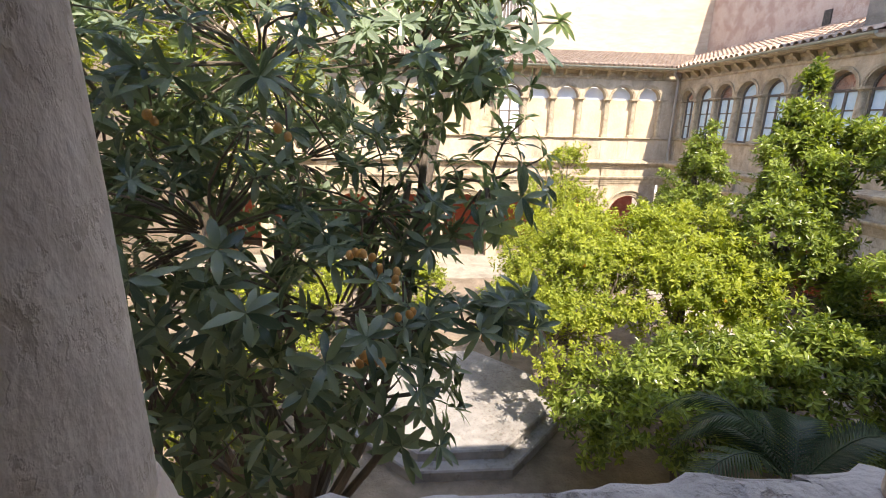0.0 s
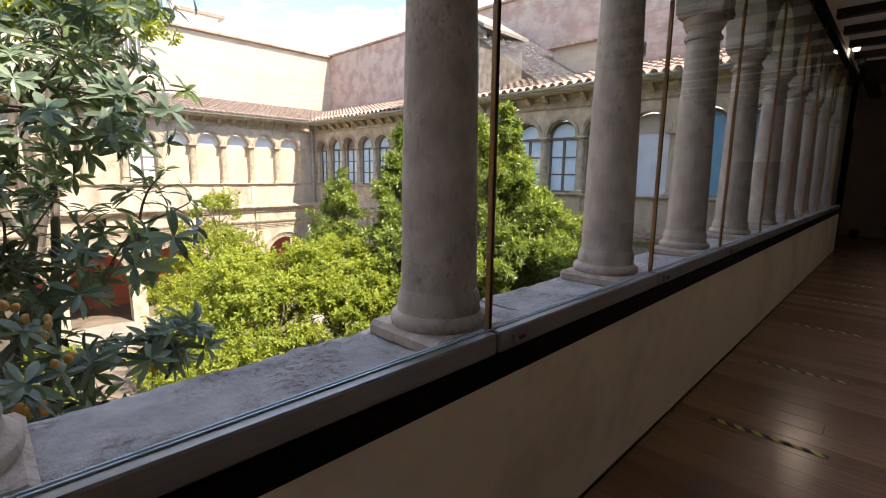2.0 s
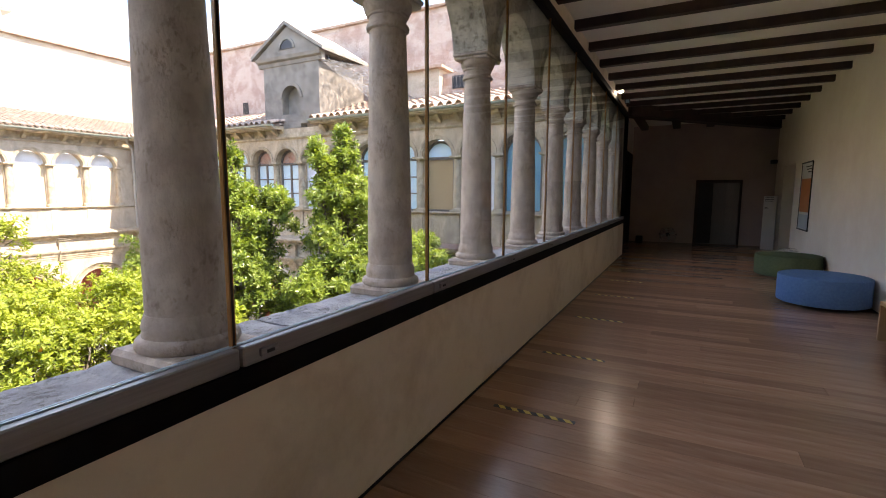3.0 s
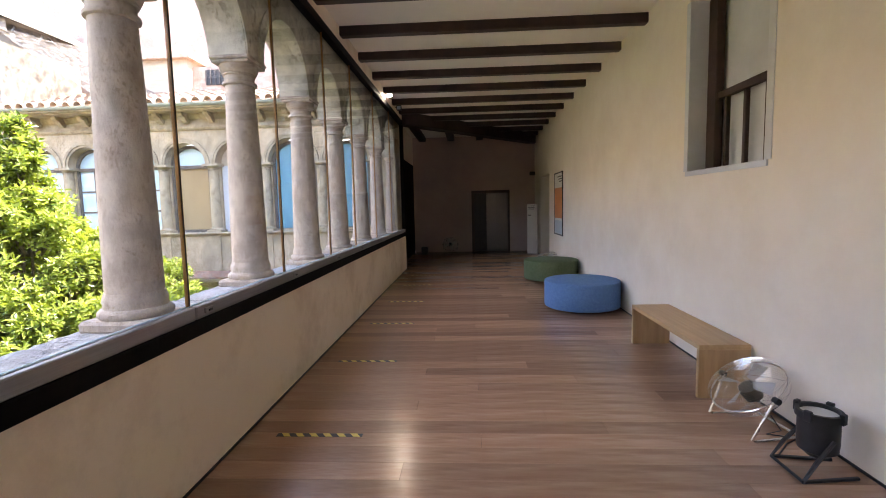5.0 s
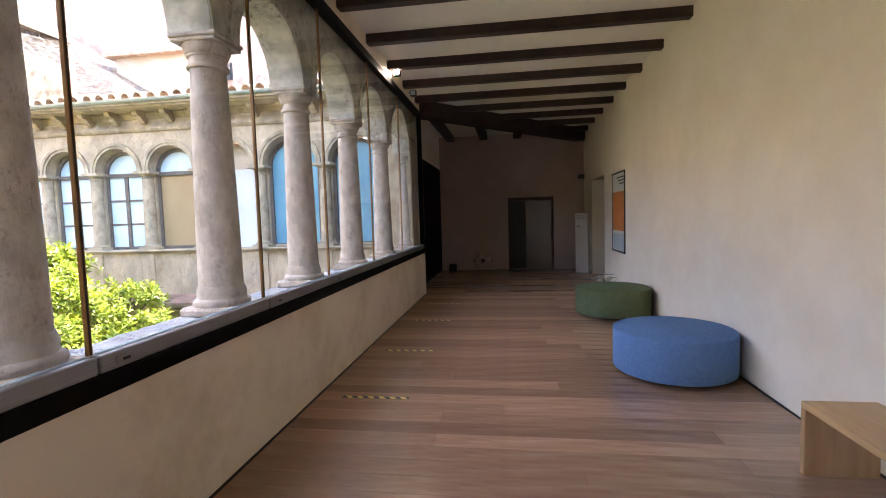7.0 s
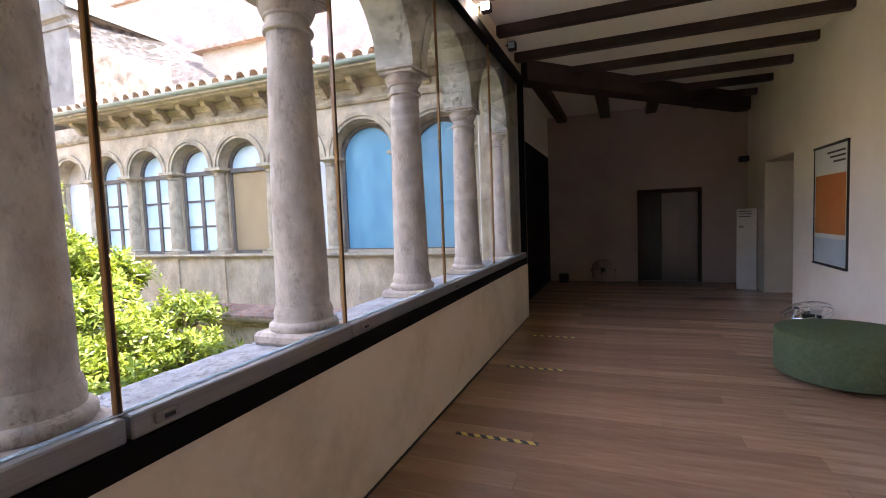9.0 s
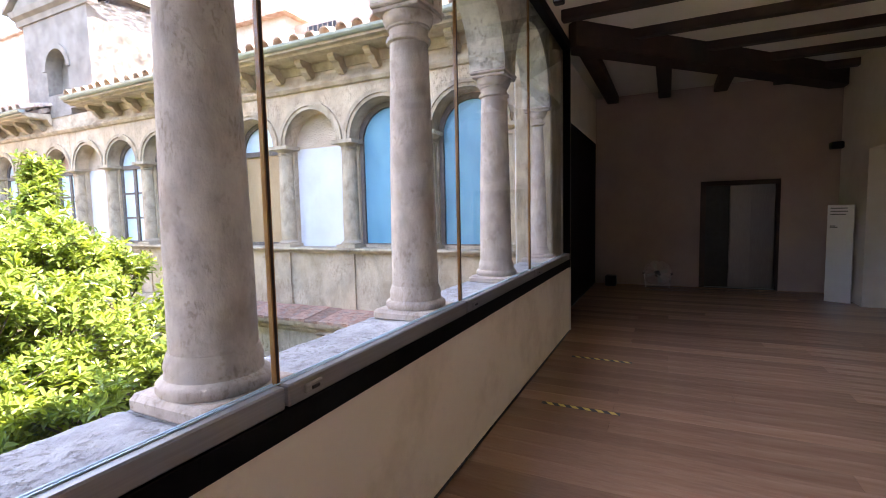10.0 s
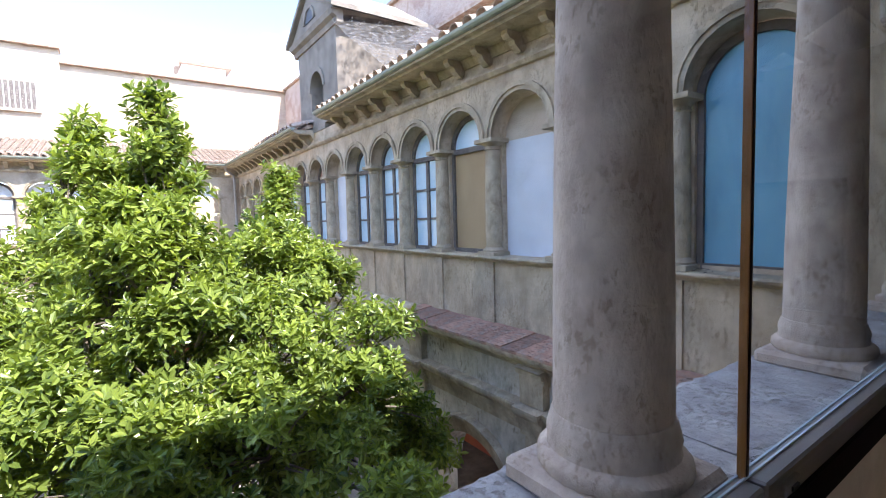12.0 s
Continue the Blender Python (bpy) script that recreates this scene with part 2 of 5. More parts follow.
M["pink_wall"] = mottled("peeling_pink_plaster", (0.42, 0.29, 0.23), (0.51, 0.39, 0.32), 1.5, 0.93, 0.9, 9, (0.56, 0.47, 0.40), 2.2, 0.8, bump_dist=0.05, sharp=(0.46, 0.52))
M["cream_wall"] = mottled("sunlit_cream_render", (0.46, 0.375, 0.275), (0.58, 0.49, 0.375), 2.4, 0.92, 0.5, 25, (0.47, 0.315, 0.24), 0.35, 0.6, stretch=(0.6, 1, 2.2), bump_dist=0.03)
M["white_wall"] = mottled("white_render", (0.78, 0.77, 0.75), (0.84, 0.83, 0.81), 0.6, 0.9, 0.05, 10)
M["tile"] = mottled("lichen_roof_tile", (0.30, 0.19, 0.13), (0.46, 0.34, 0.26), 6, 0.9, 0.4, 60, (0.56, 0.50, 0.42), 3.0, 0.6, 0.25)
M["tile_brown"] = mottled("brown_roof_tile", (0.17, 0.12, 0.09), (0.29, 0.22, 0.17), 6, 0.9, 0.4, 60, (0.38, 0.345, 0.29), 3.0, 0.5, 0.28)
M["lower_render"] = mottled("damp_lower_render", (0.46, 0.415, 0.335), (0.66, 0.60, 0.50), 3.4, 0.92, 0.7, 30, (0.16, 0.15, 0.12), 1.6, 0.75, stretch=(1, 1, 0.6), bump_dist=0.015, sharp=(0.38, 0.62), pits=18)
M["brick"] = mottled("red_ledge_brick", (0.30, 0.155, 0.11), (0.46, 0.275, 0.20), 7, 0.92, 0.6, 60, (0.30, 0.28, 0.24), 5.0, 0.85, 0.25, pits=26, pit_shade=0.45)
M["red_wall"] = mottled("red_painted_wall", (0.46, 0.105, 0.06), (0.54, 0.15, 0.085), 1.5, 0.85, 0.1, 20, (0.30, 0.12, 0.08), 0.8, 0.4)
M["gutter"] = mottled("grey_green_metal_gutter", (0.28, 0.32, 0.28), (0.38, 0.42, 0.37), 5, 0.5, 0.05, 20, metal=0.3)
M["pipe"] = mottled("zinc_downpipe", (0.40, 0.38, 0.36), (0.5, 0.48, 0.45), 5, 0.5, 0.05, 20, metal=0.4)
M["black"] = mottled("black_rail_metal", (0.005, 0.0045, 0.005), (0.008, 0.007, 0.008), 12, 0.7, 0.05, 60, spec=0.12)
M["alu"] = mottled("grey_anodised_rail", (0.27, 0.262, 0.26), (0.32, 0.312, 0.31), 14, 0.38, 0.03, 80, metal=0.55, stretch=(0.2, 1, 6))
M["chrome"] = mottled("chromed_steel", (0.75, 0.75, 0.76), (0.8, 0.8, 0.8), 10, 0.18, 0.0, metal=1.0)
M["seal"] = mottled("amber_edge_seal", (0.37, 0.165, 0.045), (0.46, 0.23, 0.075), 10, 0.3, 0.05, 40)
M["seal_dark"] = mottled("dark_seal_core", (0.04, 0.018, 0.012), (0.06, 0.028, 0.02), 10, 0.4, 0.05, 40)
M["oak"] = mottled("oak_veneer", (0.50, 0.315, 0.15), (0.59, 0.39, 0.20), 3, 0.42, 0.06, 50, (0.44, 0.265, 0.12), 2, 0.4, stretch=(0.5, 6, 6), bump_dist=0.002)
M["oak_side"] = mottled("oak_veneer_upright", (0.42, 0.25, 0.12), (0.52, 0.33, 0.17), 3, 0.42, 0.06, 50, stretch=(6, 6, 0.5), bump_dist=0.002)
M["blue_cloth"] = mottled("blue_wool_cloth", (0.10, 0.20, 0.40), (0.125, 0.24, 0.46), 30, 0.95, 0.3, 500, (0.08, 0.19, 0.40), 3, 0.4, bump_dist=0.002, spec=0.2)
M["green_cloth"] = mottled("green_wool_cloth", (0.095, 0.125, 0.065), (0.125, 0.16, 0.085), 30, 0.95, 0.3, 500, (0.07, 0.11, 0.05), 3, 0.4, bump_dist=0.002, spec=0.2)
M["yellow"] = mottled("yellow_tape", (0.62, 0.47, 0.08), (0.72, 0.56, 0.13), 20, 0.6, 0.05, 60, (0.35, 0.27, 0.1), 14, 0.5)
M["tape_black"] = mottled("black_tape", (0.02, 0.019, 0.018), (0.045, 0.04, 0.036), 20, 0.6, 0.05, 60)
M["plastic"] = mottled("black_plastic", (0.012, 0.012, 0.014), (0.022, 0.022, 0.025), 12, 0.45, 0.05, 60)
M["poster"] = mottled("pale_poster_paper", (0.66, 0.68, 0.66), (0.70, 0.72, 0.70), 3, 0.5, 0.0)
M["orange"] = mottled("orange_print", (0.52, 0.17, 0.045), (0.58, 0.21, 0.06), 3, 0.5, 0.0)
M["sky_print"] = mottled("pale_blue_print", (0.42, 0.52, 0.58), (0.48, 0.57, 0.62), 3, 0.5, 0.0)
M["ink"] = mottled("dark_ink", (0.03, 0.03, 0.03), (0.05, 0.05, 0.05), 3, 0.6, 0.0)
M["sign_white"] = mottled("white_sign_board", (0.72, 0.71, 0.70), (0.76, 0.75, 0.74), 3, 0.5, 0.0)
M["steel"] = mottled("brushed_lift_steel", (0.13, 0.12, 0.12), (0.17, 0.16, 0.16), 20, 0.35, 0.02, 60, metal=0.9, stretch=(8, 8, 0.3))
M["soil"] = mottled("garden_soil_and_litter", (0.16, 0.125, 0.09), (0.27, 0.22, 0.165), 2.2, 0.95, 0.6, 22, (0.09, 0.08, 0.05), 0.7, 0.6, bump_dist=0.04)
M["paving"] = mottled("dusty_path_paving", (0.27, 0.24, 0.195), (0.40, 0.365, 0.30), 2.5, 0.93, 0.45, 30, (0.14, 0.125, 0.10), 1.2, 0.7)
M["fountain"] = mottled("grey_fountain_stone", (0.21, 0.205, 0.195), (0.33, 0.32, 0.305), 3, 0.9, 0.3, 40, (0.17, 0.16, 0.15), 1.6, 0.6, pits=14, pit_shade=0.7)
M["bark"] = mottled("grey_brown_bark", (0.10, 0.08, 0.06), (0.19, 0.155, 0.12), 9, 0.95, 0.7, 40, (0.24, 0.22, 0.19), 3, 0.5, stretch=(1, 1, 0.3), bump_dist=0.02)
M["loquat_leaf"] = leafy("loquat_leaf", (0.04, 0.08, 0.058), (0.40, 0.50, 0.36), (1.0, 1.05, 0.5), 0.22)
M["citrus_leaf"] = leafy("citrus_leaf", (0.12, 0.18, 0.022), (0.47, 0.51, 0.07), (1.35, 1.35, 0.5), 0.5, 0.8)
M["laurel_leaf"] = leafy("laurel_leaf", (0.03, 0.072, 0.016), (0.40, 0.49, 0.10), (1.4, 1.35, 0.5), 0.32, 0.8)
M["palm_leaf"] = leafy("palm_leaf", (0.025, 0.055, 0.028), (0.07, 0.11, 0.055), (0.8, 1.0, 0.5), 0.4)
M["loquat"] = mottled("loquat_skin", (0.56, 0.26, 0.055), (0.68, 0.36, 0.10), 12, 0.5, 0.05, 60, (0.3, 0.16, 0.06), 9, 0.5)
M["orange_fruit"] = mottled("orange_peel", (0.75, 0.30, 0.02), (0.82, 0.38, 0.03), 12, 0.45, 0.1, 120)
M["glass"] = clear_glass("clear_glass")
M["net"] = netting("grey_debris_netting")
M["lit_bulb"] = glowing("lit_spotlight_lens", (1.0, 0.9, 0.74), 60.0)
M["glass_edge_glint"] = mottled("glass_edge_highlight_blue", (0.50, 0.66, 0.78), (0.6, 0.74, 0.84), 10, 0.2, 0.0)
M["brass"] = mottled("dull_brass", (0.42, 0.30, 0.13), (0.5, 0.37, 0.18), 8, 0.35, 0.03, 40, metal=0.9)


# ---------------------------------------------------------------- building helpers
class Mesh:
    """Collects corners and faces of one mesh."""

    def __init__(self):
        self.v, self.f = [], []

    def add(self, verts, faces):
        n = len(self.v)
        self.v += [tuple(p) for p in verts]
        self.f += [tuple(i + n for i in f) for f in faces]
        return self

    def box(self, x0, x1, y0, y1, z0, z1, b=0.0):
        if b <= 0:
            v = [(x, y, z) for z in (z0, z1) for y in (y0, y1) for x in (x0, x1)]
            return self.add(v, [(0, 2, 3, 1), (4, 5, 7, 6), (0, 1, 5, 4), (2, 6, 7, 3), (0, 4, 6, 2), (1, 3, 7, 5)])
        lo, hi = (x0, y0, z0), (x1, y1, z1)
        idx, v = {}, []
        for s in [(i, j, k) for i in (0, 1) for j in (0, 1) for k in (0, 1)]:
            for a in range(3):
                p = []
                for c in range(3):
                    e = hi[c] if s[c] else lo[c]
                    p.append(e if c == a else (e - b if s[c] else e + b))
                idx[s, a] = len(v)
                v.append(p)
        f = []
        for a in range(3):
            o = [c for c in range(3) if c != a]
            for e in (0, 1):
                q = []
                for i, j in ((0, 0), (1, 0), (1, 1), (0, 1)):
                    s = [0, 0, 0]
                    s[a], s[o[0]], s[o[1]] = e, i, j
                    q.append(idx[tuple(s), a])
                f.append(q)
            for i in (0, 1):
                for j in (0, 1):
                    s = [0, 0, 0]
                    s[o[0]], s[o[1]] = i, j
                    s[a] = 0
                    s0 = tuple(s)
                    s[a] = 1
                    s1 = tuple(s)
                    f.append((idx[s0, o[0]], idx[s1, o[0]], idx[s1, o[1]], idx[s0, o[1]]))
        for s in [(i, j, k) for i in (0, 1) for j in (0, 1) for k in (0, 1)]:
            f.append((idx[s, 0], idx[s, 1], idx[s, 2]))
        return self.add(v, f)

    def lathe(self, profile, cx=0, cy=0, n=24, wobble=0.0):
        """profile: (radius, height) from the bottom up."""
        v, f = [], []
        for r, z in profile:
            for i in range(n):
                a = 2 * math.pi * i / n
                q = r * (1 + wobble * noise.noise((math.cos(a) * 2 + cx, math.sin(a) * 2 + cy, z * 2.5)))
                v.append((cx + q * math.cos(a), cy + q * math.sin(a), z))
        for k in range(len(profile) - 1):
            for i in range(n):
                j = (i + 1) % n
                f.append((k * n + i, k * n + j, k * n + n + j, k * n + n + i))
        f.append(tuple(range(n - 1, -1, -1)))
        f.append(tuple((len(profile) - 1) * n + i for i in range(n)))
        return self.add(v, f)

    def tube(self, pts, radii, n=8, closed=False):
        pts = [Vector(p) for p in pts]
        if isinstance(radii, (int, float)):
            radii = [radii] * len(pts)
        v, f = [], []
        side = None
        for i, p in enumerate(pts):
            if closed:
                d = pts[(i + 1) % len(pts)] - pts[i - 1]
            else:
                d = pts[min(i + 1, len(pts) - 1)] - pts[max(i - 1, 0)]
            d = d.normalized()
            if side is None:
                side = d.orthogonal().normalized()
            side = (side - d * side.dot(d))
            side = side.normalized() if side.length > 1e-6 else d.orthogonal().normalized()
            up = d.cross(side)
            for k in range(n):
                a = 2 * math.pi * k / n
                v.append(p + (side * math.cos(a) + up * math.sin(a)) * radii[i])
        m = len(pts)
        for i in range(m if closed else m - 1):
            for k in range(n):
                l = (k + 1) % n
                b = (i + 1) % m
                f.append((i * n + k, i * n + l, b * n + l, b * n + k))
        if not closed:
            f.append(tuple(range(n - 1, -1, -1)))
            f.append(tuple((m - 1) * n + k for k in range(n)))
        return self.add(v, f)

    def profile(self, pts, u0, u1, at):
        """A profile of (depth, height) corners drawn out from u0 to u1; at(u, d, z) gives the place."""
        n = len(pts)
        v = [at(u, d, z) for u in (u0, u1) for d, z in pts]
        f = [(i, (i + 1) % n, n + (i + 1) % n, n + i) for i in range(n)]
        f += [tuple(range(n - 1, -1, -1)), tuple(range(n, 2 * n))]
        return self.add(v, f)

    def brick_at(self, at, u0, u1, d0, d1, z0, z1):
        v = [at(u, d, z) for z in (z0, z1) for d in (d0, d1) for u in (u0, u1)]
        return self.add(v, [(0, 2, 3, 1), (4, 5, 7, 6), (0, 1, 5, 4), (2, 6, 7, 3), (0, 4, 6, 2), (1, 3, 7, 5)])

    def arch_wall(self, at, a, b, r, zs, zt, d0, d1, n=16):
        """A wall from a to b above the springing zs up to zt with a round arch of radius r cut out, from depth d0 to d1."""
        c = (a + b) / 2
        low = [(a, zs), (c - r, zs)] + [(c - r * math.cos(math.pi * i / n), zs + r * math.sin(math.pi * i / n)) for i in range(1, n)] + [(c + r, zs), (b, zs)]
        m = len(low)
        v = [at(u, d, z) for d in (d0, d1) for u, z in low] + [at(u, d, zt) for d in (d0, d1) for u, z in low]
        f = []
        for i in range(m - 1):
            f.append((i, i + 1, 2 * m + i + 1, 2 * m + i))
            f.append((m + i + 1, m + i, 3 * m + i, 3 * m + i + 1))
            f.append((i + 1, i, m + i, m + i + 1))
            f.append((2 * m + i, 2 * m + i + 1, 3 * m + i + 1, 3 * m + i))
        f += [(0, 2 * m, 3 * m, m), (m - 1, 2 * m - 1, 4 * m - 1, 3 * m - 1)]
        return self.add(v, f)

    def ring(self, at, c, zs, r0, r1, d0, d1, n=16, full=False):
        """A half ring (or a whole one) between two radii and two depths."""
        v, f = [], []
        steps = n if not full else 2 * n
        for i in range(steps + (0 if full else 1)):
            a = math.pi * i / n
            for r, d in ((r0, d0), (r1, d0), (r1, d1), (r0, d1)):
                v.append(at(c - r * math.cos(a), d, zs + r * math.sin(a)))
        k = len(v) // 4
        for i in range(k if full else k - 1):
            j = (i + 1) % k
            for e in range(4):
                g = (e + 1) % 4
                f.append((4 * i + e, 4 * i + g, 4 * j + g, 4 * j + e))
        if not full:
            f += [(0, 1, 2, 3), (4 * k - 1, 4 * k - 2, 4 * k - 3, 4 * k - 4)]
        return self.add(v, f)

    def half_disc(self, at, c, zs, r, d0, d1, n=16):
        rim = [(c - r * math.cos(math.pi * i / n), zs + r * math.sin(math.pi * i / n)) for i in range(n + 1)]
        m = len(rim)
        v = [at(u, d, z) for d in (d0, d1) for u, z in rim]
        f = [tuple(range(m)), tuple(range(2 * m - 1, m - 1, -1))]
        f += [(i, (i + 1) % m, m + (i + 1) % m, m + i) for i in range(m)]
        return self.add(v, f)

    def data(self, name, mat, smooth=False):
        me = bpy.data.meshes.new(name)
        me.from_pydata(self.v, [], self.f)
        bm = bmesh.new()
        bm.from_mesh(me)
        bmesh.ops.recalc_face_normals(bm, faces=bm.faces)
        bm.to_mesh(me)
        bm.free()
        me.materials.append(mat)
        if smooth:
            me.polygons.foreach_set("use_smooth", [True] * len(me.polygons))
            me.set_sharp_from_angle(angle=radians(40))
        me.update()
        return me


def part(name, mesh, mat, parent=None, label="", smooth=False):
    me = mesh if isinstance(mesh, bpy.types.Mesh) else mesh.data(name, mat, smooth)
    ob = new(name, me)
    ob.parent = parent
    return tagged(ob, label)


def thing(name, label, category, group="", kind="", at=(0, 0, 0)):
    ob = new(name)
    ob.empty_display_size = 0.1
    ob.location = at
    return tagged(ob, label, category, group, kind)


def structure(name, mesh, mat, label, category, smooth=False):
    ob = part(name, mesh, mat, None, "", smooth)
    return tagged(ob, label, category, "", "structure")


rng = random.Random(7)

# ---------------------------------------------------------------- gallery: floor, walls, ceiling
GLASS_Y, WALL_IN, WALL_S, END_X, CEIL = 0.225, 0.19, -3.72, 17.5, 3.955
PAR_END = 13.14


def east(u, d, z):
    return (13.15 + d, u, z)


def north(u, d, z):
    return (u, 22.4 + d, z)


def south(u, d, z):
    return (u, 0.72 - d, z)


floor = structure("floor", Mesh().box(-6, 18, -5.6, 0.9, -0.32, -0.022), M["beam"], "dark underlay below the plank floor", "floor")
par = Mesh()
par.box(-6, PAR_END, WALL_IN, 0.56, 0.0, 0.872, 0.004)
structure("wall_parapet", par, M["parapet"], "low cream plastered parapet wall below the gallery glazing", "wall")
structure("wall_parapet_outer", Mesh().box(-6, 13.0, 0.565, 0.70, -4.8, 0.80), M["facade"], "weathered rendered outer wall below the arcade", "wall")

# south wall with the high window and the doorway
ws = Mesh()
for x0, x1, z0, z1 in ((-6, 5.02, 0, 4.3), (5.02, 6.36, 0, 1.90), (5.02, 6.36, 3.62, 4.3), (6.36, 14.62, 0, 4.3), (14.62, 16.2, 2.45, 4.3), (16.2, 18, 0, 4.3)):
    ws.box(x0, x1, WALL_S - 0.5, WALL_S, z0, z1)
structure("wall_south", ws, M["plaster_in"], "long off-white plastered gallery wall with a high window", "wall")
rev = Mesh().box(5.02, 6.36, WALL_S - 0.46, WALL_S + 0.012, 1.86, 1.91, 0.004)
rev.box(4.98, 5.06, WALL_S - 0.46, WALL_S + 0.008, 1.91, 3.6)
rev.box(6.32, 6.40, WALL_S - 0.46, WALL_S + 0.008, 1.91, 3.6)
structure("trim_window_reveal", rev, M["white_panel"], "white painted reveal of the high window", "trim")
we = Mesh()
outline = [(-5.6, 0), (-2.86, 0), (-2.86, 2.11), (-1.55, 2.11), (-1.55, 0), (0.9, 0), (0.9, 4.3), (-5.6, 4.3)]
n_ = len(outline)
we.add([(x, y, z) for x in (END_X, END_X + 0.2) for y, z in outline],
       [tuple(range(n_)), tuple(range(2 * n_ - 1, n_ - 1, -1))] + [(i, (i + 1) % n_, n_ + (i + 1) % n_, n_ + i) for i in range(n_)])
structure("wall_east_end", we, M["plaster_end_shade"], "plastered end wall around the lift doorway, its dimness put into the colour", "wall")
structure("wall_north_end", Mesh().box(13.2, END_X, 0.45, 0.62, 3.02, 4.3).box(13.2, 13.5, 0.45, 0.62, 0, 3.02).box(13.14, 13.24, 0.19, 0.62, 0, 4.3),
          M["plaster_in"], "plastered wall above the black partition", "wall")
structure("wall_west_end", Mesh().box(-6.2, -6, -5.6, 0.9, 0, 4.3), M["plaster_in"], "plain plastered wall closing the gallery behind", "wall")
structure("wall_alcove", Mesh().box(14.3, 16.6, -5.5, -5.3, 0, 3).box(16.2, 16.4, -5.3, WALL_S - 0.5, 0, 3).box(14.4, 14.62, -5.3, WALL_S - 0.5, 0, 3).box(14.3, 16.6, -5.5, WALL_S - 0.5, 2.6, 2.8),
          M["plaster_in"], "cream plastered alcove behind the doorway", "wall")
structure("wall_above_glazing", Mesh().box(-6, PAR_END, WALL_IN, 0.34, 3.74, 4.3), M["parapet"], "cream plaster band above the gallery glazing", "wall")
structure("ceiling", Mesh().box(-6.2, 18, -5.6, 0.75, CEIL, 4.25), M["ceiling"], "cream plaster ceiling between dark beams", "ceiling")
structure("roof_gallery", Mesh().add([(-6, 1.15, 4.28), (18, 1.15, 4.28), (18, -4.2, 5.6), (-6, -4.2, 5.6), (-6, 1.15, 4.18), (18, 1.15, 4.18), (18, -4.2, 5.5), (-6, -4.2, 5.5)],
          [(0, 1, 2, 3), (7, 6, 5, 4), (0, 4, 5, 1), (1, 5, 6, 2), (2, 6, 7, 3), (3, 7, 4, 0)]), M["tile"], "tiled roof over the gallery", "roof")
# Unseen wall, added to shade the fountain; lower eastwards so sun reaches the trees.
structure("wall_sun_block_south", Mesh().box(-10, 5.2, -4.5, -4.2, 4.2, 10.4).box(5.2, 18, -4.5, -4.2, 4.2, 6.2), M["cream_wall"], "unseen stepped wall added behind the gallery roof to shade the courtyard", "wall")
structure("baseboard", Mesh().box(-6, 14.55, WALL_S, WALL_S + 0.008, 0.0, 0.016).box(-6, PAR_END, WALL_IN - 0.006, WALL_IN, 0.0, 0.018), M["plastic"], "thin dark shadow joint along the wall foot", "baseboard")

# ceiling beams
beams = [7.53 + 1.03 * k for k in range(-12, 10)]
for bx in beams:
    hip_y = WALL_IN if bx < 13.2 else max(WALL_IN - (bx - 13.2) * 0.9, -3.6)
    bm_ = Mesh().box(bx - 0.065, bx + 0.065, WALL_S - 0.02, hip_y, 3.835, CEIL + 0.01, 0.012)
    tagged(part("ceiling_beam", bm_, M["beam"]), "dark stained wooden beam across the cream ceiling", "beam", "beams of the gallery ceiling", "structure")
for by in (0.10, -0.88, -1.85, -2.8):
    x0 = 13.2 + (WALL_IN - by) / 0.9
    tagged(part("ceiling_beam", Mesh().box(x0, END_X + 0.02, by - 0.115, by + 0.115, 3.82, CEIL + 0.01, 0.012), M["beam"]),
           "dark stained wooden joist running to the end wall", "beam", "joists beyond the hip beam", "structure")
hip = Mesh()
hx, hy = (END_X - 13.1), (WALL_S - 0.2)
hl = math.hypot(hx, hy)
nx, ny = -hy / hl * 0.17, hx / hl * 0.17
hv = []
for z in (3.65, CEIL + 0.012):
    hv += [(13.1 + nx, 0.2 + ny, z), (13.1 - nx, 0.2 - ny, z), (END_X - nx, WALL_S - ny, z), (END_X + nx, WALL_S + ny, z)]
hip.add(hv, [(0, 1, 2, 3), (7, 6, 5, 4), (0, 4, 5, 1), (1, 5, 6, 2), (2, 6, 7, 3), (3, 7, 4, 0)])
tagged(part("hip_beam", hip, M["beam"]), "heavy dark diagonal beam across the corner ceiling", "beam", "", "structure")

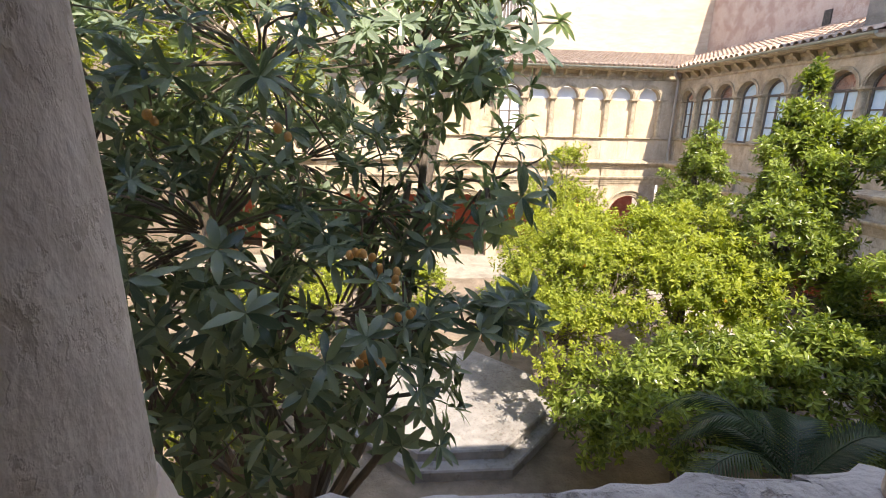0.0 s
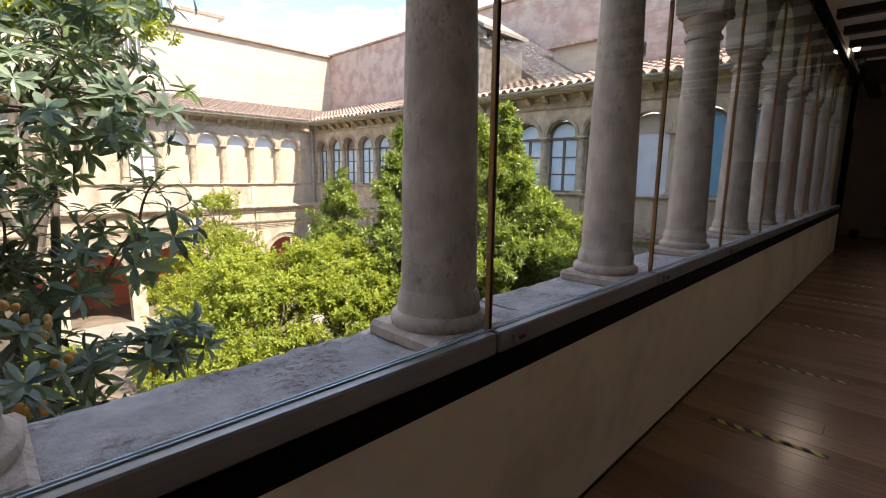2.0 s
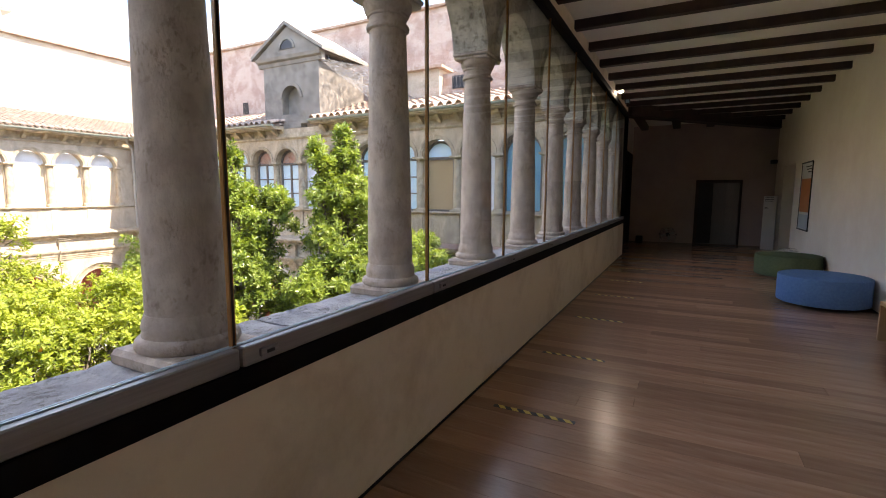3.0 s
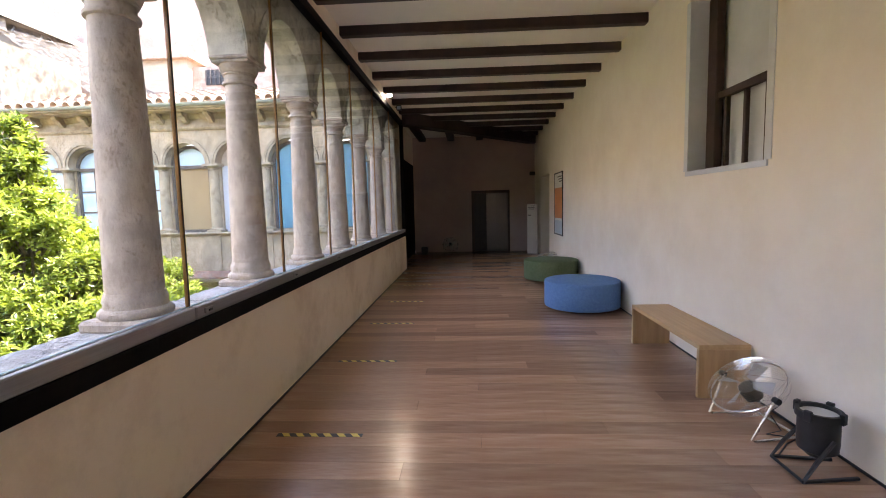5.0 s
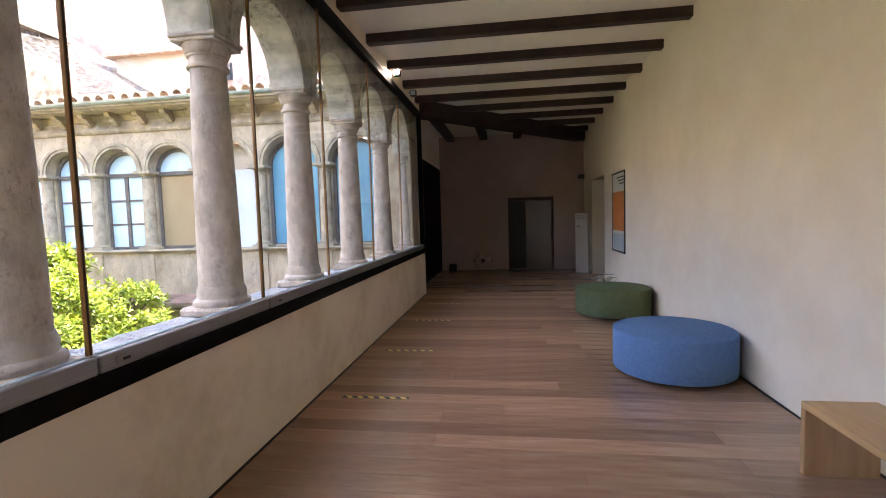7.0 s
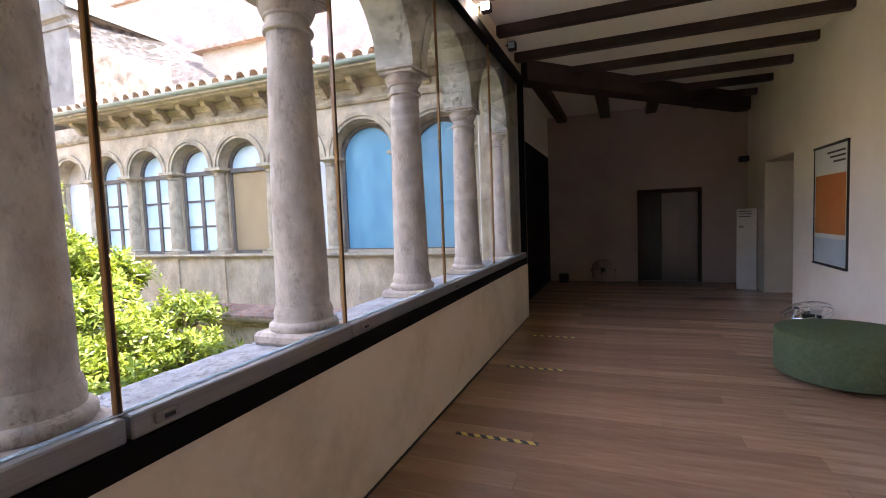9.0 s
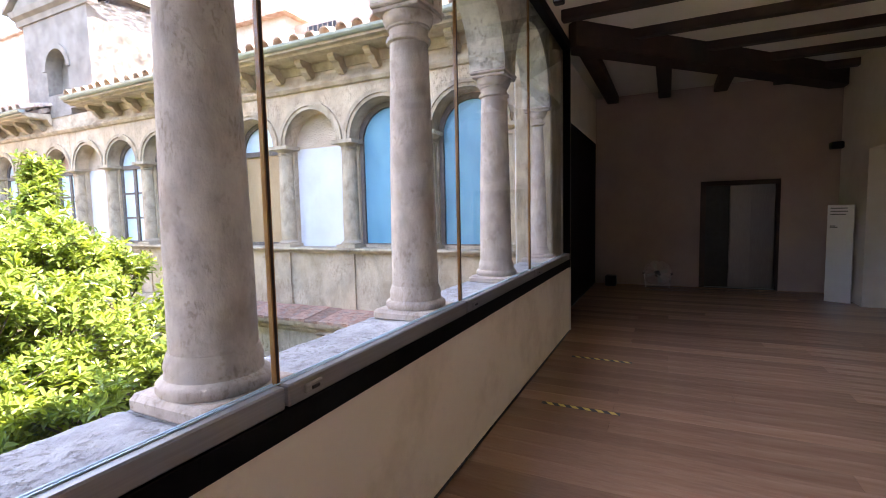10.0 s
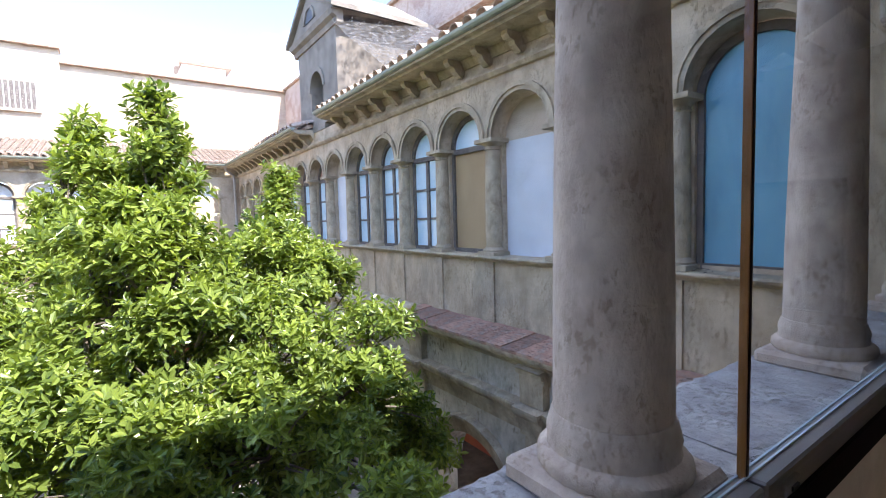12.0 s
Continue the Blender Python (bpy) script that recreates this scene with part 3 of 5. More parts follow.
# ---------------------------------------------------------------- arcade: sill, columns, arches
COL_Y = 0.47
COLS = [-0.463 - 1.42 * k for k in range(4, -1, -1)] + [0.955, 2.40, 3.84, 5.25, 6.68, 8.02, 9.48, 11.03, 12.72]
def worn_stone(mesh, x0, x1, y0, y1, z0, z1, seed):
    """A sill stone with an uneven top and a chipped outer edge."""
    nx, ny = max(2, int((x1 - x0) / 0.035)), 13
    v, f = [], []
    for j in range(ny + 1):
        for i in range(nx + 1):
            x, y = x0 + (x1 - x0) * i / nx, y0 + (y1 - y0) * j / ny
            e = min(x - x0, x1 - x, y1 - y) / 0.03
            chip = 0.0
            if j == ny:
                y += 0.022 * noise.noise((x * 7, seed, 0.3)) + 0.02 * noise.noise((x * 22, seed, 1.3))
                chip = 0.02 + 0.02 * noise.noise((x * 11, seed, 5.0))
            z = z1 - chip - (0.007 if e < 0.6 else 0) + 0.006 * noise.noise((x * 5, y * 5, seed)) + 0.005 * noise.noise((x * 17, y * 17, seed)) + 0.003 * noise.noise((x * 45, y * 45, seed))
            v.append((x, y, z))
    w = nx + 1
    for j in range(ny):
        for i in range(nx):
            f.append((j * w + i, j * w + i + 1, (j + 1) * w + i + 1, (j + 1) * w + i))
    rim = [i for i in range(w)] + [j * w + nx for j in range(1, ny + 1)] + [ny * w + i for i in range(nx - 1, -1, -1)] + [j * w for j in range(ny - 1, 0, -1)]
    n = len(v)
    v += [(v[k][0], v[k][1], z0) for k in rim]
    m = len(rim)
    f += [(rim[k], rim[(k + 1) % m], n + (k + 1) % m, n + k) for k in range(m)]
    mesh.add(v, f)


xs = -6.0
rs = random.Random(3)
sill_root = thing("sill", "rough grey worn stone sill under the columns", "sill", "", "structure")
while xs < 12.95:
    w = min(rs.uniform(0.75, 1.3), 12.98 - xs)
    if 12.98 - xs - w < 0.25:
        w = 12.98 - xs
    stone_m = Mesh()
    worn_stone(stone_m, xs + 0.002, xs + w - 0.002, 0.245, 0.725 + rs.uniform(-0.008, 0.012), 0.80, 0.975 + rs.uniform(-0.003, 0.003), xs)
    part("sill_stone", stone_m, M["sill"], sill_root, "", True)
    xs += w

shaft = Mesh()
prof = [(0.146, 1.165), (0.147, 1.2), (0.144, 1.5), (0.136, 1.9), (0.127, 2.3), (0.118, 2.62), (0.117, 2.655)]
shaft.lathe(prof, n=28, wobble=0.012)
base = Mesh().lathe([(0.18, 1.03), (0.19, 1.045), (0.188, 1.068), (0.176, 1.08), (0.164, 1.086), (0.160, 1.105), (0.164, 1.122), (0.160, 1.14), (0.150, 1.172)], n=28, wobble=0.02)
plinth = Mesh().box(-0.20, 0.20, -0.2, 0.2, 0.965, 1.034, 0.018)
cap = Mesh().lathe([(0.119, 2.648), (0.135, 2.655), (0.138, 2.668), (0.133, 2.68), (0.119, 2.686), (0.119, 2.728), (0.131, 2.733), (0.131, 2.746), (0.140, 2.752), (0.150, 2.775), (0.155, 2.802), (0.155, 2.815)], n=28)
abacus = Mesh().box(-0.160, 0.160, -0.158, 0.158, 2.812, 2.838, 0.006).box(-0.174, 0.174, -0.168, 0.168, 2.838, 2.867, 0.008)
d_shaft, d_base, d_plinth = shaft.data("shaft", M["stone"], True), base.data("base", M["stone"], True), plinth.data("plinth", M["stone"])
d_cap, d_abacus = cap.data("capital", M["stone"], True), abacus.data("abacus", M["stone"])
first = thing("stone_column", "weathered grey stone column on the arcade sill", "column", "columns of the arcade", at=(COLS[0], COL_Y, 0))
for nm, dd in (("plinth", d_plinth), ("base", d_base), ("shaft", d_shaft), ("capital", d_cap), ("abacus", d_abacus)):
    part(nm, dd, None, first)
for i, cx in enumerate(COLS[1:]):
    copy_thing(first, pose(cx, COL_Y, 0, 0, 0, 37 * i % 360 // 90 * 90))

arc = Mesh()
for a, b in zip(COLS[:-1], COLS[1:]):
    arc.arch_wall(south, a, b, (b - a) / 2 - 0.155, 2.865, 4.2, 0.10, 0.395, 20)
arc.brick_at(south, -6, COLS[0], 0.07, 0.41, 2.865, 4.2)
arc.brick_at(south, COLS[-1], 13.1, 0.07, 0.41, 2.865, 4.2)
structure("wall_arcade", arc, M["arch"], "round stone arches of the glazed arcade", "wall")
ringm = Mesh()
for a, b in zip(COLS[:-1], COLS[1:]):
    ra_ = (b - a) / 2 - 0.15
    ringm.ring(south, (a + b) / 2, 2.865, ra_, ra_ + 0.11, 0.38, 0.408, 20)
    ringm.ring(south, (a + b) / 2, 2.865, ra_, ra_ + 0.11, 0.075, 0.11, 20)
structure("trim_arcade_archivolt", ringm, M["arch"], "moulded stone archivolts of the arcade", "trim")
structure("wall_corner_pier", Mesh().box(12.62, 13.16, 0.30, 0.76, -0.02, 4.2, 0.02), M["moulding"], "weathered stone corner pier", "wall")

# glazing
JOINTS = [0.965 + 1.446 * k for k in range(-5, 0)] + [0.965, 2.47, 3.93, 5.37, 6.80, 8.06, 9.63, 11.31]
glz = thing("gallery_glazing", "frameless glass panes standing in a grey rail", "glazing", "", "structure")
part("black_rail", Mesh().box(-6, PAR_END - 0.02, 0.172, 0.245, 0.873, 0.968, 0.003), M["black"], glz, "black lower rail")
part("top_rail", Mesh().box(-6, PAR_END - 0.02, 0.172, 0.262, 3.64, 3.745, 0.004), M["black"], glz, "black upper rail")
part("end_post", Mesh().box(PAR_END - 0.05, PAR_END - 0.005, 0.172, 0.262, 0.86, 3.64, 0.004), M["black"], glz, "black end post")
edges = [-5.9] + JOINTS[1:] + [PAR_END - 0.05]
lock_d = Mesh().box(-0.045, 0.045, -0.014, 0.006, -0.017, 0.017, 0.004).data("lock", M["alu"])
hole_d = Mesh().box(-0.018, 0.018, -0.018, -0.013, -0.006, 0.006).data("keyhole", M["plastic"])
for a, b in zip(edges[:-1], edges[1:]):
    ra = part("bottom_rail", Mesh().box(a + 0.008, b - 0.008, 0.176, 0.244, 0.971, 1.050, 0.006), M["alu"], glz, "grey aluminium pane rail")
    pn = part("pane", Mesh().box(a + 0.012, b - 0.012, GLASS_Y - 0.005, GLASS_Y + 0.005, 1.045, 3.65), M["glass"], glz)
    pn.visible_shadow = False
    lk = part("lock", lock_d, None, ra)
    lk.location = (a + 0.125, 0.178, 1.01)
    kh = part("keyhole", hole_d, None, ra)
    kh.location = (a + 0.125, 0.176, 1.01)
for j in JOINTS[1:]:
    sl = part("edge_seal", Mesh().box(j - 0.010, j - 0.005, GLASS_Y - 0.009, GLASS_Y + 0.009, 1.046, 3.65).box(j + 0.005, j + 0.010, GLASS_Y - 0.009, GLASS_Y + 0.009, 1.046, 3.65), M["seal"], glz, "amber edge seal")
    part("seal_core", Mesh().box(j - 0.005, j + 0.005, GLASS_Y - 0.0105, GLASS_Y + 0.0105, 1.046, 3.65), M["seal_dark"], sl)
# Pale strips at the panes' foot paint the highlight along the glass edge.
part("glass_edge_glint", Mesh().box(-6, PAR_END - 0.06, 0.214, 0.219, 1.050, 1.055).box(-6, PAR_END - 0.06, 0.231, 0.236, 1.050, 1.054), M["glass_edge_glint"], glz, "pale blue strip painting the glass edge highlight")

# ---------------------------------------------------------------- courtyard ground
structure("ground", Mesh().box(-400, 400, -400, 400, -5.2, -4.8), M["soil"], "brown garden soil with leaf litter", "ground")
structure("pavement", Mesh().box(-10, 13.1, 18.6, 22.3, -4.86, -4.79).box(-10, 13.1, 0.7, 4.2, -4.86, -4.79).box(9.7, 13.1, 4.2, 18.6, -4.86, -4.79), M["paving"], "pale dusty path paving round the garden", "pavement")

fou = thing("fountain_base", "octagonal grey stone fountain base with two steps on the ground", "fountain", at=(1.05, 9.4, -4.8))
for r, z0, z1, nm in ((2.45, 0, 0.22, "lower_step"), (2.15, 0.22, 0.42, "upper_step")):
    m8 = Mesh().lathe([(r, z0), (r, z1 - 0.03), (r - 0.03, z1)], n=8)
    o8 = part(nm, m8, M["fountain"], fou)
    o8.rotation_euler[2] = radians(22.5)


# ---------------------------------------------------------------- courtyard facades
def small_column(h0, h1, r):
    """Shaft, foot and capital of a facade column of one mesh each."""
    s = Mesh().lathe([(r, h0 + 0.12), (r * 1.03, h0 + 0.4), (r * 0.98, (h0 + h1) / 2), (r * 0.9, h1 - 0.17)], n=14, wobble=0.015)
    s.lathe([(r * 1.35, h0 + 0.06), (r * 1.4, h0 + 0.085), (r * 1.15, h0 + 0.11), (r * 1.05, h0 + 0.13)], n=14)
    s.box(-r * 1.45, r * 1.45, -r * 1.45, r * 1.45, h0, h0 + 0.062, 0.008)
    c = Mesh().lathe([(r * 0.9, h1 - 0.17), (r * 1.02, h1 - 0.155), (r * 0.95, h1 - 0.14), (r * 0.95, h1 - 0.11), (r * 1.35, h1 - 0.06)], n=14)
    c.box(-r * 1.55, r * 1.55, -r * 1.55, r * 1.55, h1 - 0.062, h1, 0.006)
    return s.data("column", M["moulding"], True), c.data("capital", M["moulding"], True)


D_COL, D_CAP = small_column(1.06, 2.84, 0.135)
D_BRACKET = Mesh().profile([(0.0, 0.0), (0.0, 0.20), (-0.34, 0.20), (-0.34, 0.15), (-0.29, 0.095), (-0.22, 0.085), (-0.19, 0.03), (-0.13, -0.015), (-0.09, -0.045), (-0.05, -0.05)], -0.06, 0.06, lambda u, d, z: (d, u, z)).data("bracket", M["moulding"])


def tile_mesh(length, r=0.085, n=8):
    """One barrel tile along x, open below, with thickness."""
    t = Mesh()
    v, f = [], []
    for x, q in ((0, r), (length, r * 0.82)):
        for rr in (q, q - 0.016):
            for i in range(n + 1):
                a = math.pi * i / n
                v.append((x, -rr * math.cos(a), rr * math.sin(a)))
    k = n + 1
    for i in range(n):
        f += [(i, i + 1, 2 * k + i + 1, 2 * k + i), (k + i + 1, k + i, 3 * k + i, 3 * k + i + 1), (i + 1, i, k + i, k + i + 1), (2 * k + i, 2 * k + i + 1, 3 * k + i + 1, 3 * k + i)]
    f += [(0, 2 * k, 3 * k, k), (k - 1, 2 * k - 1, 4 * k - 1, 3 * k - 1)]
    return t.add(v, f).data("roof_tile", M["tile"], True)


D_TILE = tile_mesh(0.48, 0.11)
D_TILE_BROWN = tile_mesh(0.48)
D_TILE_BROWN.materials[0] = M["tile_brown"]


def facade(name, at, cols, fills, rend, label, u_lo, u_hi, pairs, yaw, breaks):
    """A two-storey cloister front: open arches below, a row of small columns and arches with their infill above."""
    top = Mesh()
    rings, sillm, pil = Mesh(), Mesh(), Mesh()
    for a, b in zip(cols[:-1], cols[1:]):
        r = (b - a) / 2 - 0.135
        top.arch_wall(at, a, b, r, 2.84, 3.72, 0.0, 0.34, 14)
        rings.ring(at, (a + b) / 2, 2.84, r, r + 0.055, -0.02, 0.05, 14)
        rings.ring(at, (a + b) / 2, 2.84, r + 0.055, r + 0.12, -0.045, 0.02, 14)
    top.brick_at(at, u_lo, cols[0], 0, 0.34, 1.0, 3.72)
    top.brick_at(at, cols[-1], u_hi, 0, 0.34, 1.0, 3.72)
    top.brick_at(at, u_lo, u_hi, 0, 0.34, 3.72, 4.10)
    top.brick_at(at, u_lo, u_hi, 0, 0.34, -0.05, 1.0)
    root = structure(name, top, rend, label, "facade")
    part("archivolt", rings, M["moulding"], root, "moulded stone archivolts")
    sillm.profile([(0.3, 0.97), (0.3, 1.062), (-0.10, 1.062), (-0.115, 1.04), (-0.10, 1.015), (-0.05, 1.0), (-0.03, 0.97)], u_lo, u_hi, at)
    part("sill_course", sillm, M["moulding"], root, "stone sill course")
    part("string_course", Mesh().profile([(0.02, 3.70), (-0.05, 3.71), (-0.09, 3.76), (-0.09, 3.79), (-0.04, 3.80), (-0.04, 3.83), (0.02, 3.83)], u_lo, u_hi, at), M["moulding"], root, "stone string course")
    part("frieze", Mesh().brick_at(at, u_lo, u_hi, -0.006, 0.02, 3.832, 3.93), M["moulding"], root, "stained frieze")
    for c in cols:
        cb = part("column", D_COL, None, root)
        cb.location = at(c, 0.14, 0)
        cp = part("capital", D_CAP, None, cb)
        part("jamb", Mesh().brick_at(at, c - 0.15, c + 0.15, 0.19, 0.33, 1.06, 2.84), rend, root)
        pl = part("pilaster", Mesh().brick_at(at, c - 0.15, c + 0.15, -0.03, 0.02, 0.02, 0.97), rend, root)
    for (a, b), kind in zip(zip(cols[:-1], cols[1:]), fills):
        r = (b - a) / 2 - 0.135
        c = (a + b) / 2
        if kind == "open":
            continue
        upper, lower = {"window": ("pale_glass", "pale_glass"), "white_window": ("white_glass", "white_glass"), "blue": ("blue_panel", "blue_panel"), "white": ("cream_wall", "white_panel"),
                        "tan": ("pale_glass", "tan_panel"), "cream": ("white_glass", "cream_panel"), "grey": ("facade", "facade"), "brick": ("brick", "pale_glass")}[kind]
        dd = 0.28
        win = part("window" if "window" in kind or kind == "brick" else "infill_panel", Mesh().brick_at(at, c - r - 0.02, c + r + 0.02, dd, dd + 0.03, 1.05, 2.80), M[lower], root)
        part("tympanum", Mesh().half_disc(at, c, 2.80, r + 0.015, dd + (0.004 if kind != "blue" else 0), dd + 0.05, 14), M[upper], win)
        if kind in ("window", "white_window", "tan", "brick", "blue"):
            fr = Mesh()
            fr.ring(at, c, 2.80, r - 0.075, r + 0.01, dd - 0.04, dd + 0.002, 14)
            for u in (c - r, c + r - 0.08):
                fr.brick_at(at, u, u + 0.08, dd - 0.04, dd + 0.002, 1.06, 2.80)
            fr.brick_at(at, c - r + 0.08, c + r - 0.08, dd - 0.04, dd + 0.002, 1.06, 1.13)
            if kind != "blue":
                fr.brick_at(at, c - r + 0.08, c + r - 0.08, dd - 0.045, dd + 0.002, 2.74, 2.83)
            part("frame", fr, M["grey_frame"], win, "weathered grey window frame")
            if kind == "blue":
                part("bottom_board", Mesh().brick_at(at, c - r + 0.08, c + r - 0.08, dd - 0.05, dd - 0.041, 1.062, 1.11), M["facade"], win, "pale bottom board")
            if kind in ("window", "white_window", "brick"):
                part("mullion", Mesh().brick_at(at, c - 0.045, c + 0.045, dd - 0.03, dd + 0.002, 1.13, 2.74), M["grey_frame"], win)
                for z in (1.65, 2.2):
                    part("glazing_bar", Mesh().brick_at(at, c - r + 0.08, c - 0.045, dd - 0.022, dd + 0.002, z - 0.022, z + 0.022).brick_at(at, c + 0.045, c + r - 0.08, dd - 0.022, dd + 0.002, z - 0.022, z + 0.022), M["grey_frame"], win)
    # eaves, brackets, gutter, tiles
    rot = Matrix.Rotation(yaw, 4, "Z")
    for e0, e1, zo in breaks:
        part("eaves", Mesh().profile([(0.0, 4.06 + zo), (-0.50, 4.06 + zo), (-0.52, 4.09 + zo), (-0.60, 4.10 + zo), (-0.60, 4.15 + zo), (0.0, 4.20 + zo)], e0, e1, at), M["moulding"], root, "weathered eaves cornice")
        part("bed_mould", Mesh().profile([(0.0, 3.93 + zo), (-0.03, 3.93 + zo), (-0.09, 4.03 + zo), (-0.09, 4.065 + zo), (0.0, 4.065 + zo)], e0, e1, at), M["moulding"], root)
        n = max(1, round((e1 - e0) / 0.68))
        for i in range(n):
            br = part("bracket", D_BRACKET, None, root)
            br.matrix_local = Matrix.Translation(at(e0 + (i + 0.5) * (e1 - e0) / n, 0, 3.862 + zo)) @ rot
        g = Mesh()
        prof_g = [(-0.60 + 0.07 * math.cos(math.pi * (1 + i / 6)) - 0.02, 4.205 + zo + 0.07 * math.sin(math.pi * (1 + i / 6))) for i in range(7)]
        prof_g += [(d * 1.0, z) for d, z in [(-0.565, 4.205 + zo), (-0.675, 4.205 + zo)]]
        g.profile(prof_g, e0 - 0.05, e1, at)
        part("gutter", g, M["gutter"], root, "grey-green metal gutter")
        nt = int((e1 - e0) / (0.30 if yaw == 0.0 else 0.23))
        for i in range(nt):
            tl = part("roof_tile", D_TILE if yaw == 0.0 else D_TILE_BROWN, None, root)
            tl.matrix_local = Matrix.Translation(at(e0 + (i + 0.5) * (e1 - e0) / nt, -0.60 + rng.uniform(-0.02, 0.02), 4.235 + zo + rng.uniform(-0.006, 0.01))) @ rot @ Matrix.Rotation(radians(-17), 4, "Y")
    # lower storey
    low, mould = Mesh(), Mesh()
    step = -0.42
    for a, b in zip(pairs[:-1], pairs[1:]):
        rr = (b - a) / 2 - 0.42
        low.arch_wall(at, a, b, rr, -2.62, -1.1, step, 0.1, 18)
        for k, (q0, q1, pr) in enumerate(((0.0, 0.075, 0.03), (0.085, 0.15, 0.055), (0.16, 0.215, 0.085), (0.225, 0.25, 0.12), (0.25, 0.29, 0.145))):
            mould.ring(at, (a + b) / 2, -2.62, rr + q0, rr + q1, step - pr, step + 0.02, 20)
        low.brick_at(at, a - 0.28, a + 0.28, step, 0.1, -4.8, -2.65)
        mould.profile([(step - 0.08, -2.78), (step - 0.10, -2.75), (step - 0.12, -2.70), (step - 0.12, -2.64), (step - 0.02, -2.63), (step + 0.3, -2.63), (step + 0.3, -2.78)], a - 0.42, a + 0.42, at)
        mould.profile([(step + 0.02, -0.45), (step - 0.10, -0.44), (step - 0.12, -0.36), (step - 0.17, -0.34), (step - 0.17, -0.29), (step - 0.22, -0.25), (step + 0.02, -0.235)], a - 0.22, a + 0.22, at)
        mould.brick_at(at, a - 0.2, a + 0.2, step - 0.12, step + 0.02, -0.74, -0.32)
        mould.brick_at(at, a - 0.17, a + 0.17, step - 0.06, step + 0.02, -2.6, -1.12)
        mould.profile([(step + 0.02, -1.18), (step - 0.10, -1.17), (step - 0.10, -1.09), (step - 0.13, -1.085), (step - 0.13, -1.0), (step - 0.165, -0.995), (step - 0.165, -0.91), (step - 0.20, -0.90), (step - 0.235, -0.85), (step - 0.25, -0.80), (step - 0.25, -0.765), (step + 0.02, -0.74)], a - 0.22, a + 0.22, at)
    low.brick_at(at, u_lo, u_hi, step, 0.1, -1.1, -0.06)
    lo = part("lower_storey", low, M["lower_render"] if yaw == 0.0 else rend, root, "weathered lower cloister arches")
    part("arch_moulding", mould, M["moulding"], lo)
    part("entablature", Mesh().profile([(step + 0.02, -1.18), (step - 0.02, -1.17), (step - 0.02, -1.09), (step - 0.05, -1.085), (step - 0.05, -1.0), (step - 0.085, -0.995), (step - 0.085, -0.91), (step - 0.12, -0.90), (step - 0.155, -0.85), (step - 0.17, -0.80), (step - 0.17, -0.765), (step + 0.02, -0.74)], u_lo, u_hi, at), M["moulding"], lo)
    part("ledge", Mesh().profile([(0.02, -0.08), (0.02, 0.02), (-0.66, -0.07), (-0.66, -0.12), (-0.63, -0.125), (-0.63, -0.16), (-0.585, -0.175), (-0.555, -0.21), (-0.52, -0.215), (-0.52, -0.25), (-0.47, -0.265), (-0.45, -0.31), (step, -0.32)], u_lo, u_hi, at), M["moulding"], lo, "projecting stone ledge")
    # red back wall of the lower walk
    part("cloister_back_wall", Mesh().brick_at(at, u_lo, u_hi, 3.2, 3.4, -4.8, -0.1), M["red_wall"], lo, "red painted wall of the lower walk")
    part("cloister_ceiling", Mesh().brick_at(at, u_lo, u_hi, 0.1, 3.2, -0.35, -0.1), M["cream_panel"], lo)
    return root, lo, rot


EC = [0.95, 2.34, 3.82, 5.22, 6.58, 7.91, 9.22, 10.53, 11.85, 13.17, 14.49, 15.81, 17.13, 18.45, 19.77, 21.09, 22.2]
EF = ["blue", "blue", "white", "tan", "window", "window", "window", "white", "brick", "brick", "window", "window", "window", "brick", "window", "brick"]
east_root, east_low, east_rot = facade("facade_east", east, EC, EF, M["facade"], "weathered beige cloister front in shade with small columns", 0.72, 22.4, [1.1, 3.82, 6.58, 9.22, 11.85, 14.49, 17.13, 19.77, 22.4], 0.0, [(0.75, 10.75, 0.05), (12.55, 22.0, 0.0)])
NC = [12.38 - 1.34 * k for k in range(16, -1, -1)]
NF = ["cream"] * 9 + ["grey", "white_window", "cream", "cream", "cream", "cream", "cream"]
north_root, north_low, north_rot = facade("facade_north", north, NC, NF, M["facade_north"], "sunlit beige cloister front with plastered arches", -10.0, 13.15, [NC[i] for i in range(0, 17, 2)], math.pi / 2, [(-10.0, 12.6, 0.0)])


def roof_field(name, at, u0, u1, d0, z0, d1, z1, label, cat="roof", mat=None, pitch=0.23):
    """Rows of barrel tiles up a slope, each row uneven."""
    t = Mesh()
    n = int((u1 - u0) / pitch)
    rows = max(2, int((d1 - d0) / 0.38))
    for i in range(n + 1):
        u = u0 + i * (u1 - u0) / n
        for j in range(rows):
            da, db = d0 + (d1 - d0) * j / rows, d0 + (d1 - d0) * (j + 1.08) / rows
            za, zb = z0 + (z1 - z0) * j / rows, z0 + (z1 - z0) * (j + 1.08) / rows
            w, h = 0.39 * pitch, 0.33 * pitch
            up = rng.uniform(0.0, 0.02)
            sh = rng.uniform(-0.012, 0.012)
            v, f = [], []
            for d, z, q in ((da, za + 0.025 + up, 1.0), (db, zb + up - 0.01, 0.84)):
                for k in range(6):
                    a = math.pi * k / 5
                    v.append(at(u + sh - q * w * math.cos(a), d, z + q * h * math.sin(a)))
            for k in range(5):
                f.append((k, k + 1, 6 + k + 1, 6 + k))
            f.append((0, 5, 4, 3, 2, 1))
            t.add(v, f)
    mat = mat or M["tile"]
    ob = part(name, t, mat)
    bed = part("tile_bed", Mesh().profile([(d0, z0 - 0.1), (d0, z0), (d1, z1), (d1, z1 - 0.15)], u0, u1, at), mat, ob)
